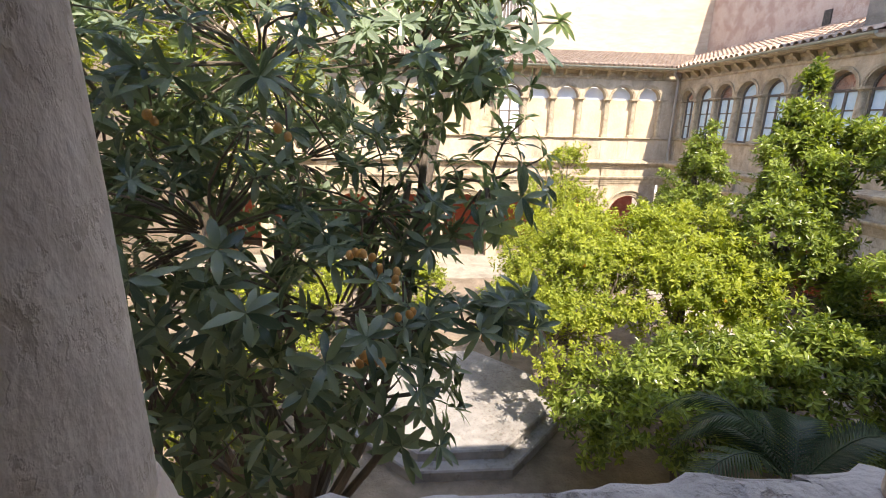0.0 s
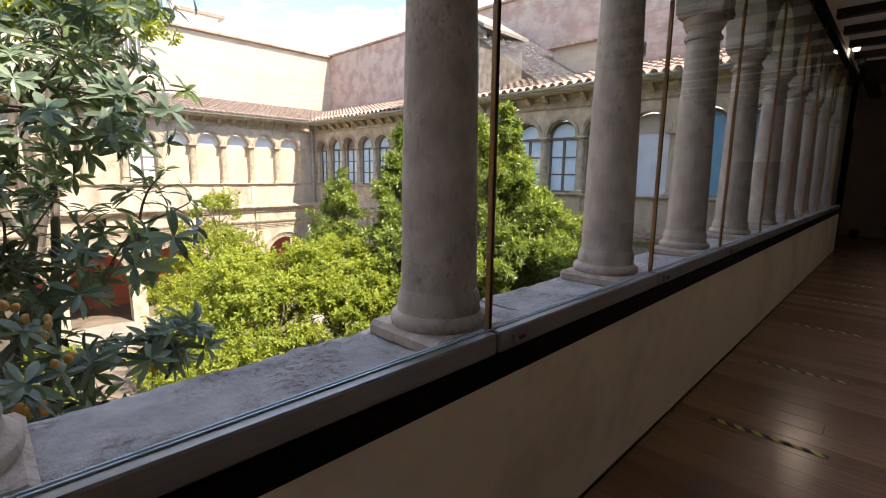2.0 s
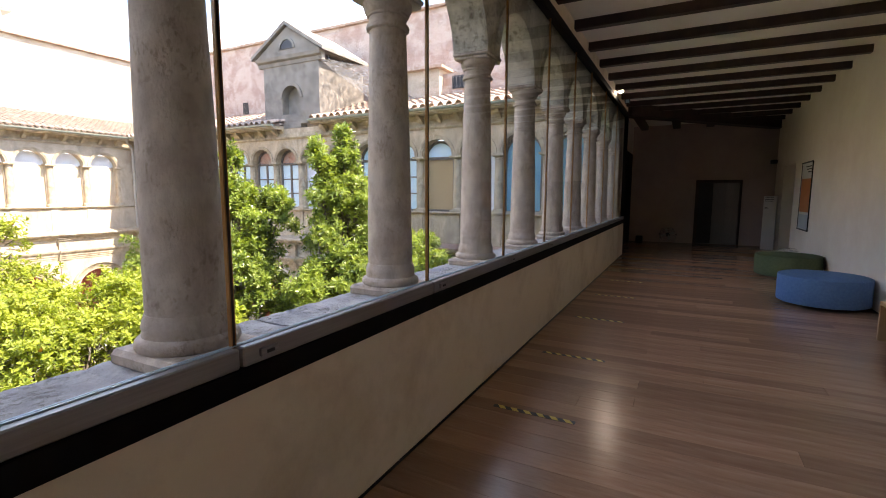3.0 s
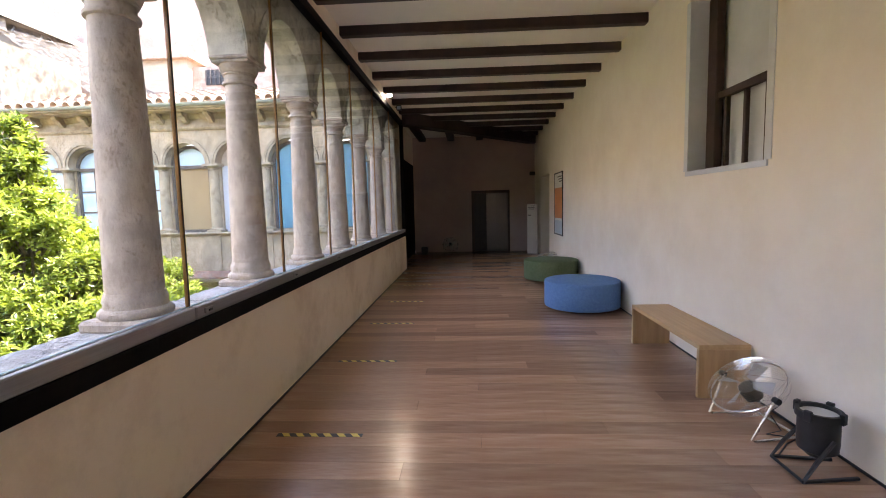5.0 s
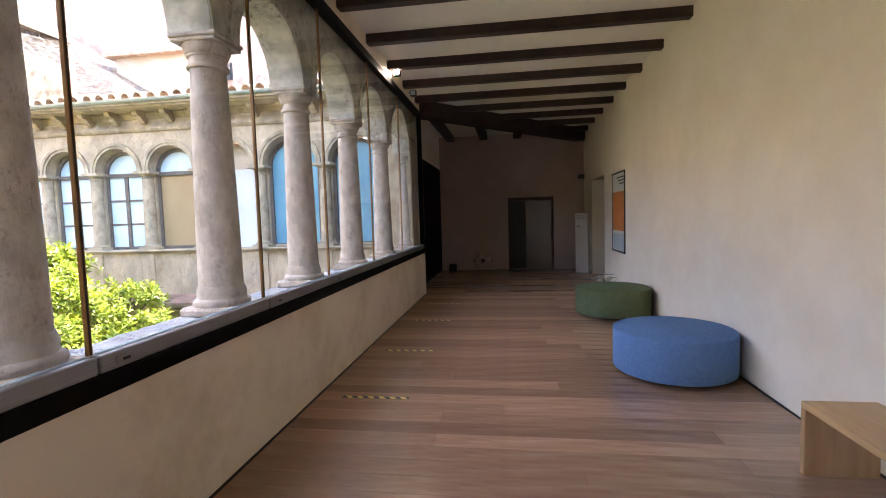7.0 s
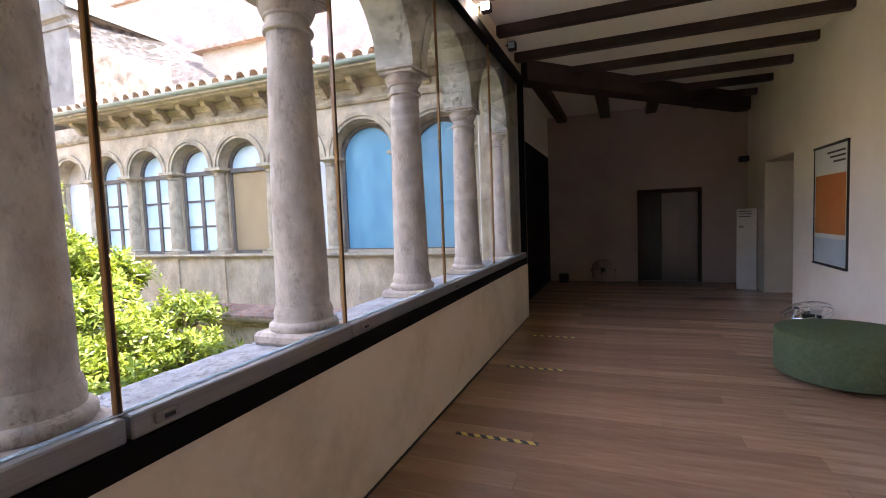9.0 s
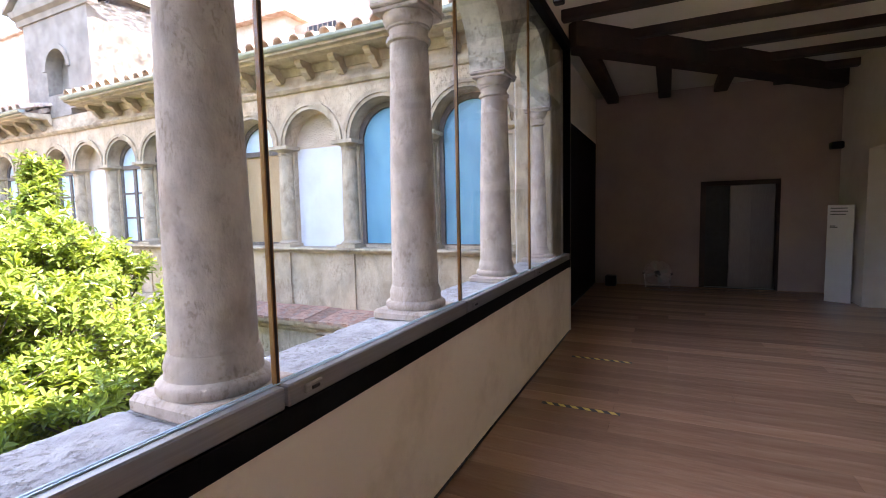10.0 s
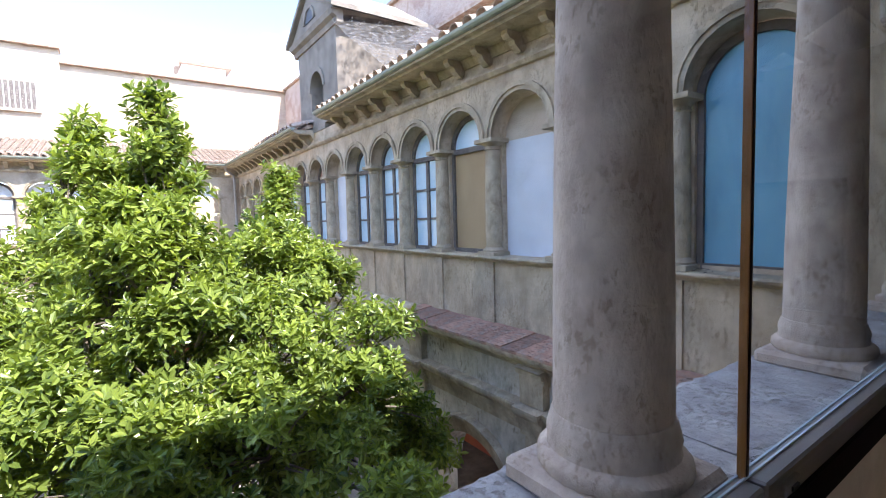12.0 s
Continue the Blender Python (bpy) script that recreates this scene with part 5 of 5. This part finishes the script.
def ottoman(label, x, y, r, mat):
    o = thing("ottoman", label, "ottoman", "round ottomans along the wall", at=(x, y, 0))
    part("seat", rounded_disc(r, 0.05, 0.45, 0.025), mat, o, "", True)
    part("piping", Mesh().tube([((r - 0.004) * math.cos(a * 0.1309), (r - 0.004) * math.sin(a * 0.1309), 0.432) for a in range(48)], 0.005, 5, True), mat, o)
    for i in range(4):
        a = math.pi / 4 + i * math.pi / 2
        fo = part("foot", Mesh().lathe([(0.022, 0), (0.026, 0.01), (0.03, 0.055)], n=12), M["chrome"], o, "short metal foot")
        fo.location = ((r - 0.12) * math.cos(a), (r - 0.12) * math.sin(a), 0)
    return o


ottoman("large round blue wool ottoman beside the wall", 8.43, -3.15, 0.56, M["blue_cloth"])
ottoman("round dark green wool ottoman beside the wall", 11.12, -3.15, 0.56, M["green_cloth"])

bench = thing("bench", "plain oak veneer bench standing along the wall", "bench", at=(5.08, -3.69, 0))
part("seat", Mesh().box(0, 1.55, 0, 0.41, 0.405, 0.445, 0.003), M["oak"], bench)
part("side_panel", Mesh().box(0, 0.04, 0, 0.41, 0, 0.404, 0.003), M["oak_side"], bench)
part("side_panel", Mesh().box(1.51, 1.55, 0, 0.41, 0, 0.404, 0.003), M["oak_side"], bench)
part("rear_rail", Mesh().box(0.04, 1.51, 0.02, 0.04, 0.18, 0.404, 0.002), M["sign_white"], bench, "white rear rail")


def floor_fan(label, x, y, turn, tilt, tint):
    """A low drum-cage fan on a bent tube stand."""
    o = thing("floor_fan", label, "fan", "floor fans", at=(x, y, 0))
    o.rotation_euler[2] = radians(turn)
    part("stand", Mesh().tube([(-0.14, 0.20, 0.012), (0.16, 0.22, 0.012), (0.185, 0.215, 0.02), (0.06, 0.245, 0.30)], 0.011, 8).tube([(-0.14, -0.20, 0.012), (0.16, -0.22, 0.012), (0.185, -0.215, 0.02), (0.06, -0.245, 0.30)], 0.011, 8)
         .tube([(-0.14, -0.20, 0.012), (-0.17, -0.17, 0.012), (-0.17, 0.17, 0.012), (-0.14, 0.20, 0.012)], 0.011, 8), M["chrome"], o, "chromed tube stand", True)
    for s in (-1, 1):
        part("pivot_knob", Mesh().tube([(0.06, s * 0.235, 0.30), (0.06, s * 0.275, 0.30)], 0.022, 12), M["plastic"], o, "black pivot knob")
    T = Matrix.Translation((0.06, 0, 0.30)) @ Matrix.Rotation(radians(tilt), 4, "Y")
    cage = Mesh()
    R0 = 0.25
    def cpt(r, a, z):
        return T @ Vector((r * math.cos(a), r * math.sin(a), z))
    for sgn in (-1, 1):
        for k in range(20):
            r = 0.045 + (R0 - 0.045) * k / 19
            z = sgn * 0.105 * math.sqrt(max(0.0, 1 - (r / (R0 * 1.05)) ** 2)) + sgn * 0.012
            cage.tube([cpt(r, a * math.pi / 14, z) for a in range(28)], 0.0011, 4, True)
        for k in range(10):
            a = k * math.pi / 5
            cage.tube([cpt(0.04 + (R0 - 0.04) * j / 6, a + 0.25 * j / 6, sgn * 0.105 * math.sqrt(max(0.0, 1 - ((0.04 + (R0 - 0.04) * j / 6) / (R0 * 1.05)) ** 2)) + sgn * 0.014) for j in range(7)], 0.0015, 4)
    cage.tube([cpt(R0, a * math.pi / 20, 0) for a in range(40)], 0.006, 6, True)
    part("cage", cage, M["chrome"], o, "chromed wire cage")
    mt = Mesh().lathe([(0.02, -0.10), (0.06, -0.095), (0.07, -0.03), (0.065, 0.0)], n=16)
    mt.v = [tuple(T @ Vector(p)) for p in mt.v]
    part("motor", mt, M["plastic"], o, "black motor housing", True)
    for k in range(4):
        bl = Mesh()
        a0 = k * math.pi / 2 + 0.3
        vv = []
        for j in range(5):
            r = 0.05 + 0.15 * j / 4
            for e in (-1, 1):
                vv.append(T @ Vector((r * math.cos(a0 + e * (0.28 - 0.02 * j)), r * math.sin(a0 + e * (0.28 - 0.02 * j)), 0.02 + e * 0.018)))
        vv += [p + Vector((0, 0, 0.003)) for p in vv]
        ff = []
        for j in range(4):
            ff += [(2 * j, 2 * j + 1, 2 * j + 3, 2 * j + 2), (10 + 2 * j, 10 + 2 * j + 2, 10 + 2 * j + 3, 10 + 2 * j + 1)]
        bl.add(vv, ff)
        part("blade", bl, tint, o, "grey fan blade")
    return o


floor_fan("chromed wire floor fan standing beside the bench", 4.60, -3.44, 98, 34, M["pipe"])
floor_fan("chromed wire floor fan lying low beyond the green ottoman", 12.75, -3.40, 98, 14, M["pipe"])
floor_fan("dim chromed floor fan against the end wall", 17.2, -0.80, 180, 70, M["pipe"])

# cylindrical stage lamp on the floor
pl = thing("floor_spotlight", "black floor spotlight on a folding bracket", "spotlight", at=(4.05, -3.47, 0))
body = Mesh().lathe([(0.055, 0.10), (0.075, 0.12), (0.10, 0.14), (0.105, 0.19), (0.105, 0.33), (0.118, 0.335), (0.118, 0.375), (0.10, 0.375), (0.098, 0.34)], n=24)
part("housing", body, M["plastic"], pl, "", True)
part("lens", Mesh().lathe([(0.097, 0.345), (0.097, 0.352), (0.01, 0.354)], n=24), M["sign_white"], pl, "pale round lens")
for i in range(4):
    a = i * math.pi / 2 + 0.5
    ck = part("clip", Mesh().box(-0.02, 0.02, -0.012, 0.012, 0.33, 0.392, 0.003), M["plastic"], pl)
    ck.location = (0.118 * math.cos(a), 0.118 * math.sin(a), 0)
    ck.rotation_euler[2] = a + math.pi / 2
for s in (-1, 1):
    part("bracket_arm", Mesh().tube([(s * 0.125, 0.0, 0.24), (s * 0.135, 0.10, 0.12), (s * 0.14, 0.17, 0.012), (s * 0.10, -0.16, 0.012)], 0.012, 6), M["plastic"], pl)
part("cross_bar", Mesh().tube([(-0.14, 0.17, 0.012), (0.14, 0.17, 0.012)], 0.010, 6), M["plastic"], pl)
cable = tagged(part("power_cable", Mesh().tube([(4.2, -3.35, 0.006), (4.35, -3.5, 0.006), (4.42, -3.62, 0.006), (4.48, -3.45, 0.006), (4.5, -3.56, 0.02), (4.52, -3.5, 0.12)], 0.005, 6), M["plastic"]), "thin black power cable on the plank floor", "cable")

# hazard tapes on the floor
t_base = Mesh().box(-0.024, 0.024, -0.66, -0.04, 0.0, 0.0012).data("tape_strip", M["tape_black"])
st = Mesh().add([(-0.0235, 0.0, 0.0018), (0.0235, 0.035, 0.0018), (0.0235, 0.085, 0.0018), (-0.0235, 0.05, 0.0018)], [(0, 1, 2, 3)])
t_stripe = st.data("stripe", M["yellow"])
for tx in (1.5, 3.05, 4.44, 6.02, 7.59, 9.06, 10.7, 12.05):
    tp = tagged(part("hazard_tape", t_base, None), "worn black and yellow hazard tape on the plank floor", "tape", "floor tapes")
    tp.location = (tx, 0, 0.002)
    for j in range(6):
        s_ = part("stripe", t_stripe, None, tp, "yellow stripe")
        s_.location = (0, -0.65 + 0.1 * j, 0)

# framed poster on the south wall
po = thing("framed_poster", "black framed poster with an orange field on the wall", "poster", at=(13.22, WALL_S, 1.6))
part("backing", Mesh().box(-0.50, 0.50, 0.002, 0.014, -0.76, 0.76), M["poster"], po)
part("top_bar", Mesh().box(-0.52, 0.52, 0.0, 0.03, 0.755, 0.785), M["plastic"], po, "black frame bar")
part("bottom_bar", Mesh().box(-0.52, 0.52, 0.0, 0.03, -0.785, -0.755), M["plastic"], po, "black frame bar")
for s in (-1, 1):
    part("side_bar", Mesh().box(s * 0.51 - 0.008, s * 0.51 + 0.008, 0.0, 0.022, -0.755, 0.755), M["plastic"], po, "black frame bar")
part("orange_field", Mesh().box(-0.46, 0.46, 0.0142, 0.0165, -0.36, 0.40), M["orange"], po)
part("blue_field", Mesh().box(-0.48, 0.48, 0.0142, 0.016, -0.74, -0.42), M["sky_print"], po)
for k in range(3):
    part("text_bar", Mesh().box(-0.44, 0.1 - 0.1 * k, 0.0142, 0.016, 0.66 - 0.06 * k, 0.685 - 0.06 * k), M["ink"], po)

# white information stele
sg = thing("information_stele", "narrow white information board standing by the doorway", "sign", at=(16.55, -3.50, 0))
sg.rotation_euler[2] = radians(-28)
part("board", Mesh().box(-0.03, 0.03, -0.18, 0.16, 0, 1.60, 0.004), M["sign_white"], sg)
for k, (w, z) in enumerate(((0.22, 1.54), (0.22, 1.49), (0.2, 1.44), (0.07, 1.25), (0.1, 1.23))):
    part("text_bar", Mesh().box(-0.033, -0.0302, 0.12 - w, 0.12, z, z + 0.014), M["ink"], sg)

# lift doorway
lf = thing("lift_door", "dark lift doorway with brushed steel sliding doors", "door", "", "structure", at=(END_X, -2.205, 0))
part("frame", Mesh().box(-0.012, 0.19, 0.56, 0.655, 0, 2.11).box(-0.012, 0.19, -0.655, -0.60, 0, 2.11).box(-0.012, 0.19, -0.60, 0.56, 2.02, 2.11), M["beam"], lf, "dark metal door frame")
part("door_leaf", Mesh().box(0.13, 0.16, 0.14, 0.56, 0.0, 2.02), M["plastic"], lf, "dark door leaf")
part("door_leaf", Mesh().box(0.10, 0.128, -0.22, 0.14, 0.0, 2.02, 0.003), M["steel"], lf, "brushed steel door leaf")
part("door_leaf", Mesh().box(0.13, 0.16, -0.60, -0.22, 0.0, 2.02, 0.003), M["steel"], lf, "brushed steel door leaf")
structure("wall_behind_lift", Mesh().box(END_X + 0.2, END_X + 0.3, -3.2, -1.2, 0, 2.4), M["plaster_in"], "plain wall behind the lift doors", "wall")

part("threshold", Mesh().box(-0.01, 0.2, -0.60, 0.56, -0.02, 0.012), M["plastic"], lf)

# black partition with its knob
bp_ = thing("door_black", "tall black closed double door in the corner", "door", "", "structure", at=(13.5, 0.45, 0))
part("door_leaf", Mesh().box(0.0, 2.0, 0.0, 0.05, 0.0, 3.015, 0.004), M["black"], bp_)
part("door_leaf", Mesh().box(2.004, 3.99, 0.0, 0.05, 0.0, 3.015, 0.004), M["black"], bp_)
kn = tagged(part("brass_bell", Mesh().tube([(13.135, 0.30, 0.97), (13.20, 0.30, 0.97)], 0.012, 8).lathe([(0.02, 0.93), (0.055, 0.945), (0.06, 0.98), (0.04, 1.02), (0.015, 1.03)], 13.24, 0.30, 16), M["brass"], None, "", True), "round brass knob at the end of the parapet", "knob")
blk = tagged(part("equipment_box", Mesh().box(17.1, 17.32, -0.02, 0.2, 0, 0.22, 0.02), M["plastic"]), "small black box on the floor by the end wall", "box")
door_s = thing("door_alcove", "dull wooden door standing open in the doorway", "door", "", "structure", at=(15.0, -5.28, 0))
part("door_leaf", Mesh().box(0.0, 0.9, 0.0, 0.05, 0.0, 2.1, 0.004), M["oak_side"], door_s)

# security camera and ceiling spots
sc = thing("wall_speaker", "small dark wall speaker high on the end wall", "speaker", at=(17.40, -3.62, 2.64))
part("housing", Mesh().box(-0.12, 0.05, -0.09, 0.09, -0.06, 0.06, 0.015), M["plastic"], sc)


def spot(x, lit, label):
    o = thing("ceiling_spotlight", label, "spotlight", "spotlights above the glazing", at=(x, 0.10, 3.86))
    part("arm", Mesh().tube([(0, 0.09, 0.02), (0, 0.03, 0.02), (0, 0, 0.0)], 0.012, 8), M["plastic"], o)
    hd = Mesh().box(-0.07, 0.03, -0.055, 0.055, -0.06, 0.05, 0.012)
    part("head", hd, M["plastic"], o, "black lamp head")
    part("lens", Mesh().box(-0.074, -0.0705, -0.042, 0.042, -0.045, 0.035), M["lit_bulb"] if lit else M["pale_glass"], o, "lit lens")
    return o


spot(10.85, True, "small lit spotlight above the gallery glazing")
spot(12.1, False, "small black unlit spotlight near the glazing end")

# high window in the south wall
hw = thing("window_high", "dark framed high window with a pale blind behind bars", "window", "", "structure", at=(5.69, WALL_S - 0.325, 0))
part("blind", Mesh().box(-0.66, 0.66, 0.02, 0.04, 1.91, 3.6), M["white_panel"], hw, "pale closed blind")
part("frame", Mesh().box(0.47, 0.66, 0.07, 0.15, 1.915, 3.6, 0.006), M["beam"], hw, "dark wooden post")
part("rail", Mesh().box(-0.62, 0.469, 0.08, 0.13, 2.595, 2.665, 0.006), M["beam"], hw, "dark wooden rail")
for x in (0.33, 0.02, -0.29):
    part("bar", Mesh().box(x - 0.02, x + 0.02, 0.085, 0.125, 1.915, 2.594, 0.004), M["beam"], hw, "dark upright bar")

# ---------------------------------------------------------------- on the roofs and behind
ae = thing("aedicule", "grey pedimented stone dormer with an empty round niche", "dormer", "", "structure")
body = Mesh()
body.arch_wall(east, 10.72, 13.5, 0.46, 5.20, 6.45, -0.02, 0.3, 16)
body.brick_at(east, 10.72, 11.65, -0.02, 0.3, 4.25, 5.20)
body.brick_at(east, 12.57, 13.5, -0.02, 0.3, 4.25, 5.20)
body.brick_at(east, 11.65, 12.57, -0.02, 0.3, 4.1, 4.62)
body.brick_at(east, 10.72, 13.5, 0.3, 2.6, 4.25, 6.45)
part("body", body, M["dark_stone"], ae)
part("niche_ring", Mesh().ring(east, 12.11, 5.20, 0.46, 0.58, -0.06, 0.02, 16), M["dark_stone"], ae)
part("cornice", Mesh().profile([(0.1, 6.42), (-0.06, 6.42), (-0.08, 6.55), (-0.18, 6.60), (-0.22, 6.72), (0.1, 6.74)], 10.5, 13.72, east), M["dark_stone"], ae)
part("base_course", Mesh().profile([(0.1, 4.36), (-0.08, 4.36), (-0.08, 4.46), (-0.04, 4.50), (0.1, 4.50)], 12.62, 13.56, east), M["dark_stone"], ae)
ped = Mesh()
pv = []
for d in (-0.14, 2.4):
    pv += [east(10.48, d, 6.74), east(13.74, d, 6.74), east(12.11, d, 7.75)]
ped.add(pv, [(0, 1, 2), (5, 4, 3), (0, 3, 4, 1), (1, 4, 5, 2), (2, 5, 3, 0)])
part("pediment", ped, M["dark_stone"], ae)
for s in (-1, 1):
    rk = Mesh()
    rv_ = []
    for d in (-0.26, 2.45):
        rv_ += [east(12.11 + s * 1.78, d, 6.70), east(12.11 + s * 1.78, d, 6.82), east(12.11, d, 7.92), east(12.11, d, 7.78)]
    rk.add(rv_, [(0, 1, 2, 3), (7, 6, 5, 4), (0, 4, 5, 1), (1, 5, 6, 2), (2, 6, 7, 3), (3, 7, 4, 0)])
    part("raking_cornice", rk, M["dark_stone"], ae)
part("lunette", Mesh().half_disc(east, 12.11, 6.95, 0.32, -0.16, -0.12, 12), M["plastic"], ae, "dark lunette opening")
part("lunette_ring", Mesh().ring(east, 12.11, 6.95, 0.32, 0.40, -0.19, -0.12, 12), M["dark_stone"], ae)

nt = Mesh()
nv, nf = [], []
NU, NV = 26, 18
for i in range(NU + 1):
    for j in range(NV + 1):
        a, b = i / NU, j / NV
        y = 10.66 - 2.9 * a - 0.25 * b
        x = 13.0 + 2.9 * b + 0.3 * a
        z = 6.62 - (2.15 - 0.95 * b) * (a ** 0.75) + 0.25 * b * (1 - a) + 0.07 * math.sin(9 * b + 5 * a) * (0.3 + a)
        nv.append((x, y, z))
for i in range(NU):
    for j in range(NV):
        k = i * (NV + 1) + j
        nf.append((k, k + 1, k + NV + 2, k + NV + 1))
nt.add(nv, nf)
tagged(part("debris_netting", nt, M["net"], None, "", True), "grey protective netting draped from the stone dormer", "netting")

shed = thing("roof_shed", "small rendered roof shed with a barred window", "shed", "", "", at=(0, 0, 0))
part("wall", Mesh().box(15.2, 16.52, 6.9, 8.9, 4.9, 6.15), M["cream_wall"], shed)
part("roof", Mesh().box(15.0, 16.5, 6.7, 9.1, 6.15, 6.24), M["tile"], shed)
part("wall", Mesh().box(15.5, 16.52, 4.2, 6.9, 5.0, 6.0), M["pink_wall"], shed)
wn = part("window", Mesh().box(15.46, 15.52, 5.7, 6.5, 5.45, 5.9), M["plastic"], shed, "dark barred window")
for k in range(6):
    part("bar", Mesh().box(15.43, 15.455, 5.75 + 0.14 * k, 5.77 + 0.14 * k, 5.45, 5.9), M["grey_frame"], wn)
sw = thing("window_rear_wall", "small dark opening in the tall pink wall", "window", "", "structure")
part("opening", Mesh().box(16.46, 16.52, 18.4, 18.75, 5.6, 6.15), M["plastic"], sw)
bw = thing("window_barred", "window with white iron bars in the tall cream wall", "window", "", "structure")
part("opening", Mesh().box(3.6, 6.1, 25.74, 25.82, 6.6, 7.75), M["grey_frame"], bw)
for k in range(15):
    part("bar", Mesh().box(3.68 + 0.17 * k, 3.71 + 0.17 * k, 25.68, 25.72, 6.6, 7.75), M["sign_white"], bw)
part("sill", Mesh().box(3.5, 6.2, 25.65, 25.82, 6.5, 6.6), M["cream_wall"], bw)

bb = thing("apartment_building", "white flat-roofed buildings beyond the courtyard walls", "building", "distant buildings")
part("wall", Mesh().box(5, 26, 45, 55, -4.8, 14.2), M["white_wall"], bb)
part("roof_block", Mesh().box(19, 25, 46, 52, 14.2, 16.5), M["white_wall"], bb)
part("roof_block", Mesh().box(14, 17.5, 46.5, 51, 14.2, 15.6), M["white_wall"], bb)
part("roof_slab", Mesh().box(13.6, 18, 46, 51.5, 15.6, 15.85), M["tile"], bb)
part("window", Mesh().box(17.2, 18.6, 44.95, 45.02, 12.6, 13.6), M["grey_frame"], bb)
an = thing("antenna_mast", "thin grey antenna mast on a distant roof", "antenna", at=(13.2, 46.0, 14.2))
part("mast", Mesh().tube([(0, 0, 0), (0, 0, 3.4)], 0.09, 8), M["pipe"], an)
part("cross_arm", Mesh().tube([(-0.4, 0, 3.3), (0.4, 0, 3.3)], 0.06, 6), M["pipe"], an)
part("panel", Mesh().box(0.15, 0.5, -0.1, 0.1, 1.0, 1.9, 0.03), M["pipe"], an)

# downpipe in the far corner
dp = thing("downpipe", "grey zinc downpipe in the courtyard corner", "pipe")
part("pipe", Mesh().tube([(12.5, 21.85, 4.12), (12.55, 21.95, 3.98), (12.88, 22.2, 3.78), (12.92, 22.24, 3.6), (12.92, 22.24, -4.8)], 0.055, 10), M["pipe"], dp, "", True)

dq = thing("downpipe", "pale zinc swan-neck downpipe under the gutter end", "pipe")
part("pipe", Mesh().tube([(12.5, 1.0, 4.2), (12.5, 1.0, 4.08), (12.58, 0.95, 3.95), (12.85, 0.84, 3.78), (12.95, 0.82, 3.66), (12.98, 0.82, 3.4), (12.98, 0.82, 0.0)], 0.05, 10), M["sign_white"], dq, "", True)

tw = thing("twig_pile", "small pile of dark twigs on the stone sill", "twigs", at=(13.12, 2.05, 1.064))
TR = random.Random(2)
for _ in range(12):
    a, b = Vector((TR.uniform(-0.06, 0.06), TR.uniform(-0.22, 0.22), TR.uniform(0.004, 0.03))), Vector((TR.uniform(-0.1, 0.1), TR.uniform(-0.12, 0.12), TR.uniform(-0.003, 0.02)))
    part("twig", Mesh().tube([a, a + b * 0.5 + Vector((0, 0, 0.006)), a + b], 0.004, 5), M["bark"], tw)

# ---------------------------------------------------------------- ledge bricks and floor planks
b_d = Mesh().profile([(0.0, -0.005), (0.0, 0.03), (-0.67, -0.045), (-0.67, -0.085)], 0.004, 0.286, lambda u, d, z: (d, u, z)).data("brick", M["brick"])
for k in range(22):
    o = part("brick", b_d, None, east_low)
    o.location = (13.15, 0.75 + 0.29 * k, 0.002 + rng.uniform(0, 0.012))

PW = 0.19
plank_data = {}


def plank(y0, y1):
    key = (round(y0, 3), round(y1, 3))
    if key not in plank_data:
        plank_data[key] = Mesh().box(-PW / 2 + 0.0006, PW / 2 - 0.0006, y0 + 0.0006, y1 - 0.0006, -0.022, 0.0, 0.0012).data("plank", M["plank"])
    return plank_data[key]


cuts = [-3.0, -2.4, -2.0, -1.5, -1.0, -0.6]
fr_ = random.Random(9)
n_planks = math.ceil((END_X + 1.6) / PW)
last = None
for i in range(n_planks):
    x = -1.6 + PW * (i + 0.5)
    c = fr_.choice([q for q in cuts if q != last])
    last = c
    lo_y = WALL_S if not 14.62 < x < 16.2 else -5.3
    hi_y = WALL_IN if x < 13.1 else 0.45
    for y0, y1 in ((lo_y, c), (c, hi_y)):
        o = part("plank", plank(y0, y1), None, floor)
        o.location = (x, 0, 0)
part("planks_behind", Mesh().box(-6, -1.6, WALL_S, WALL_IN, -0.022, 0.0), M["plank"], floor)
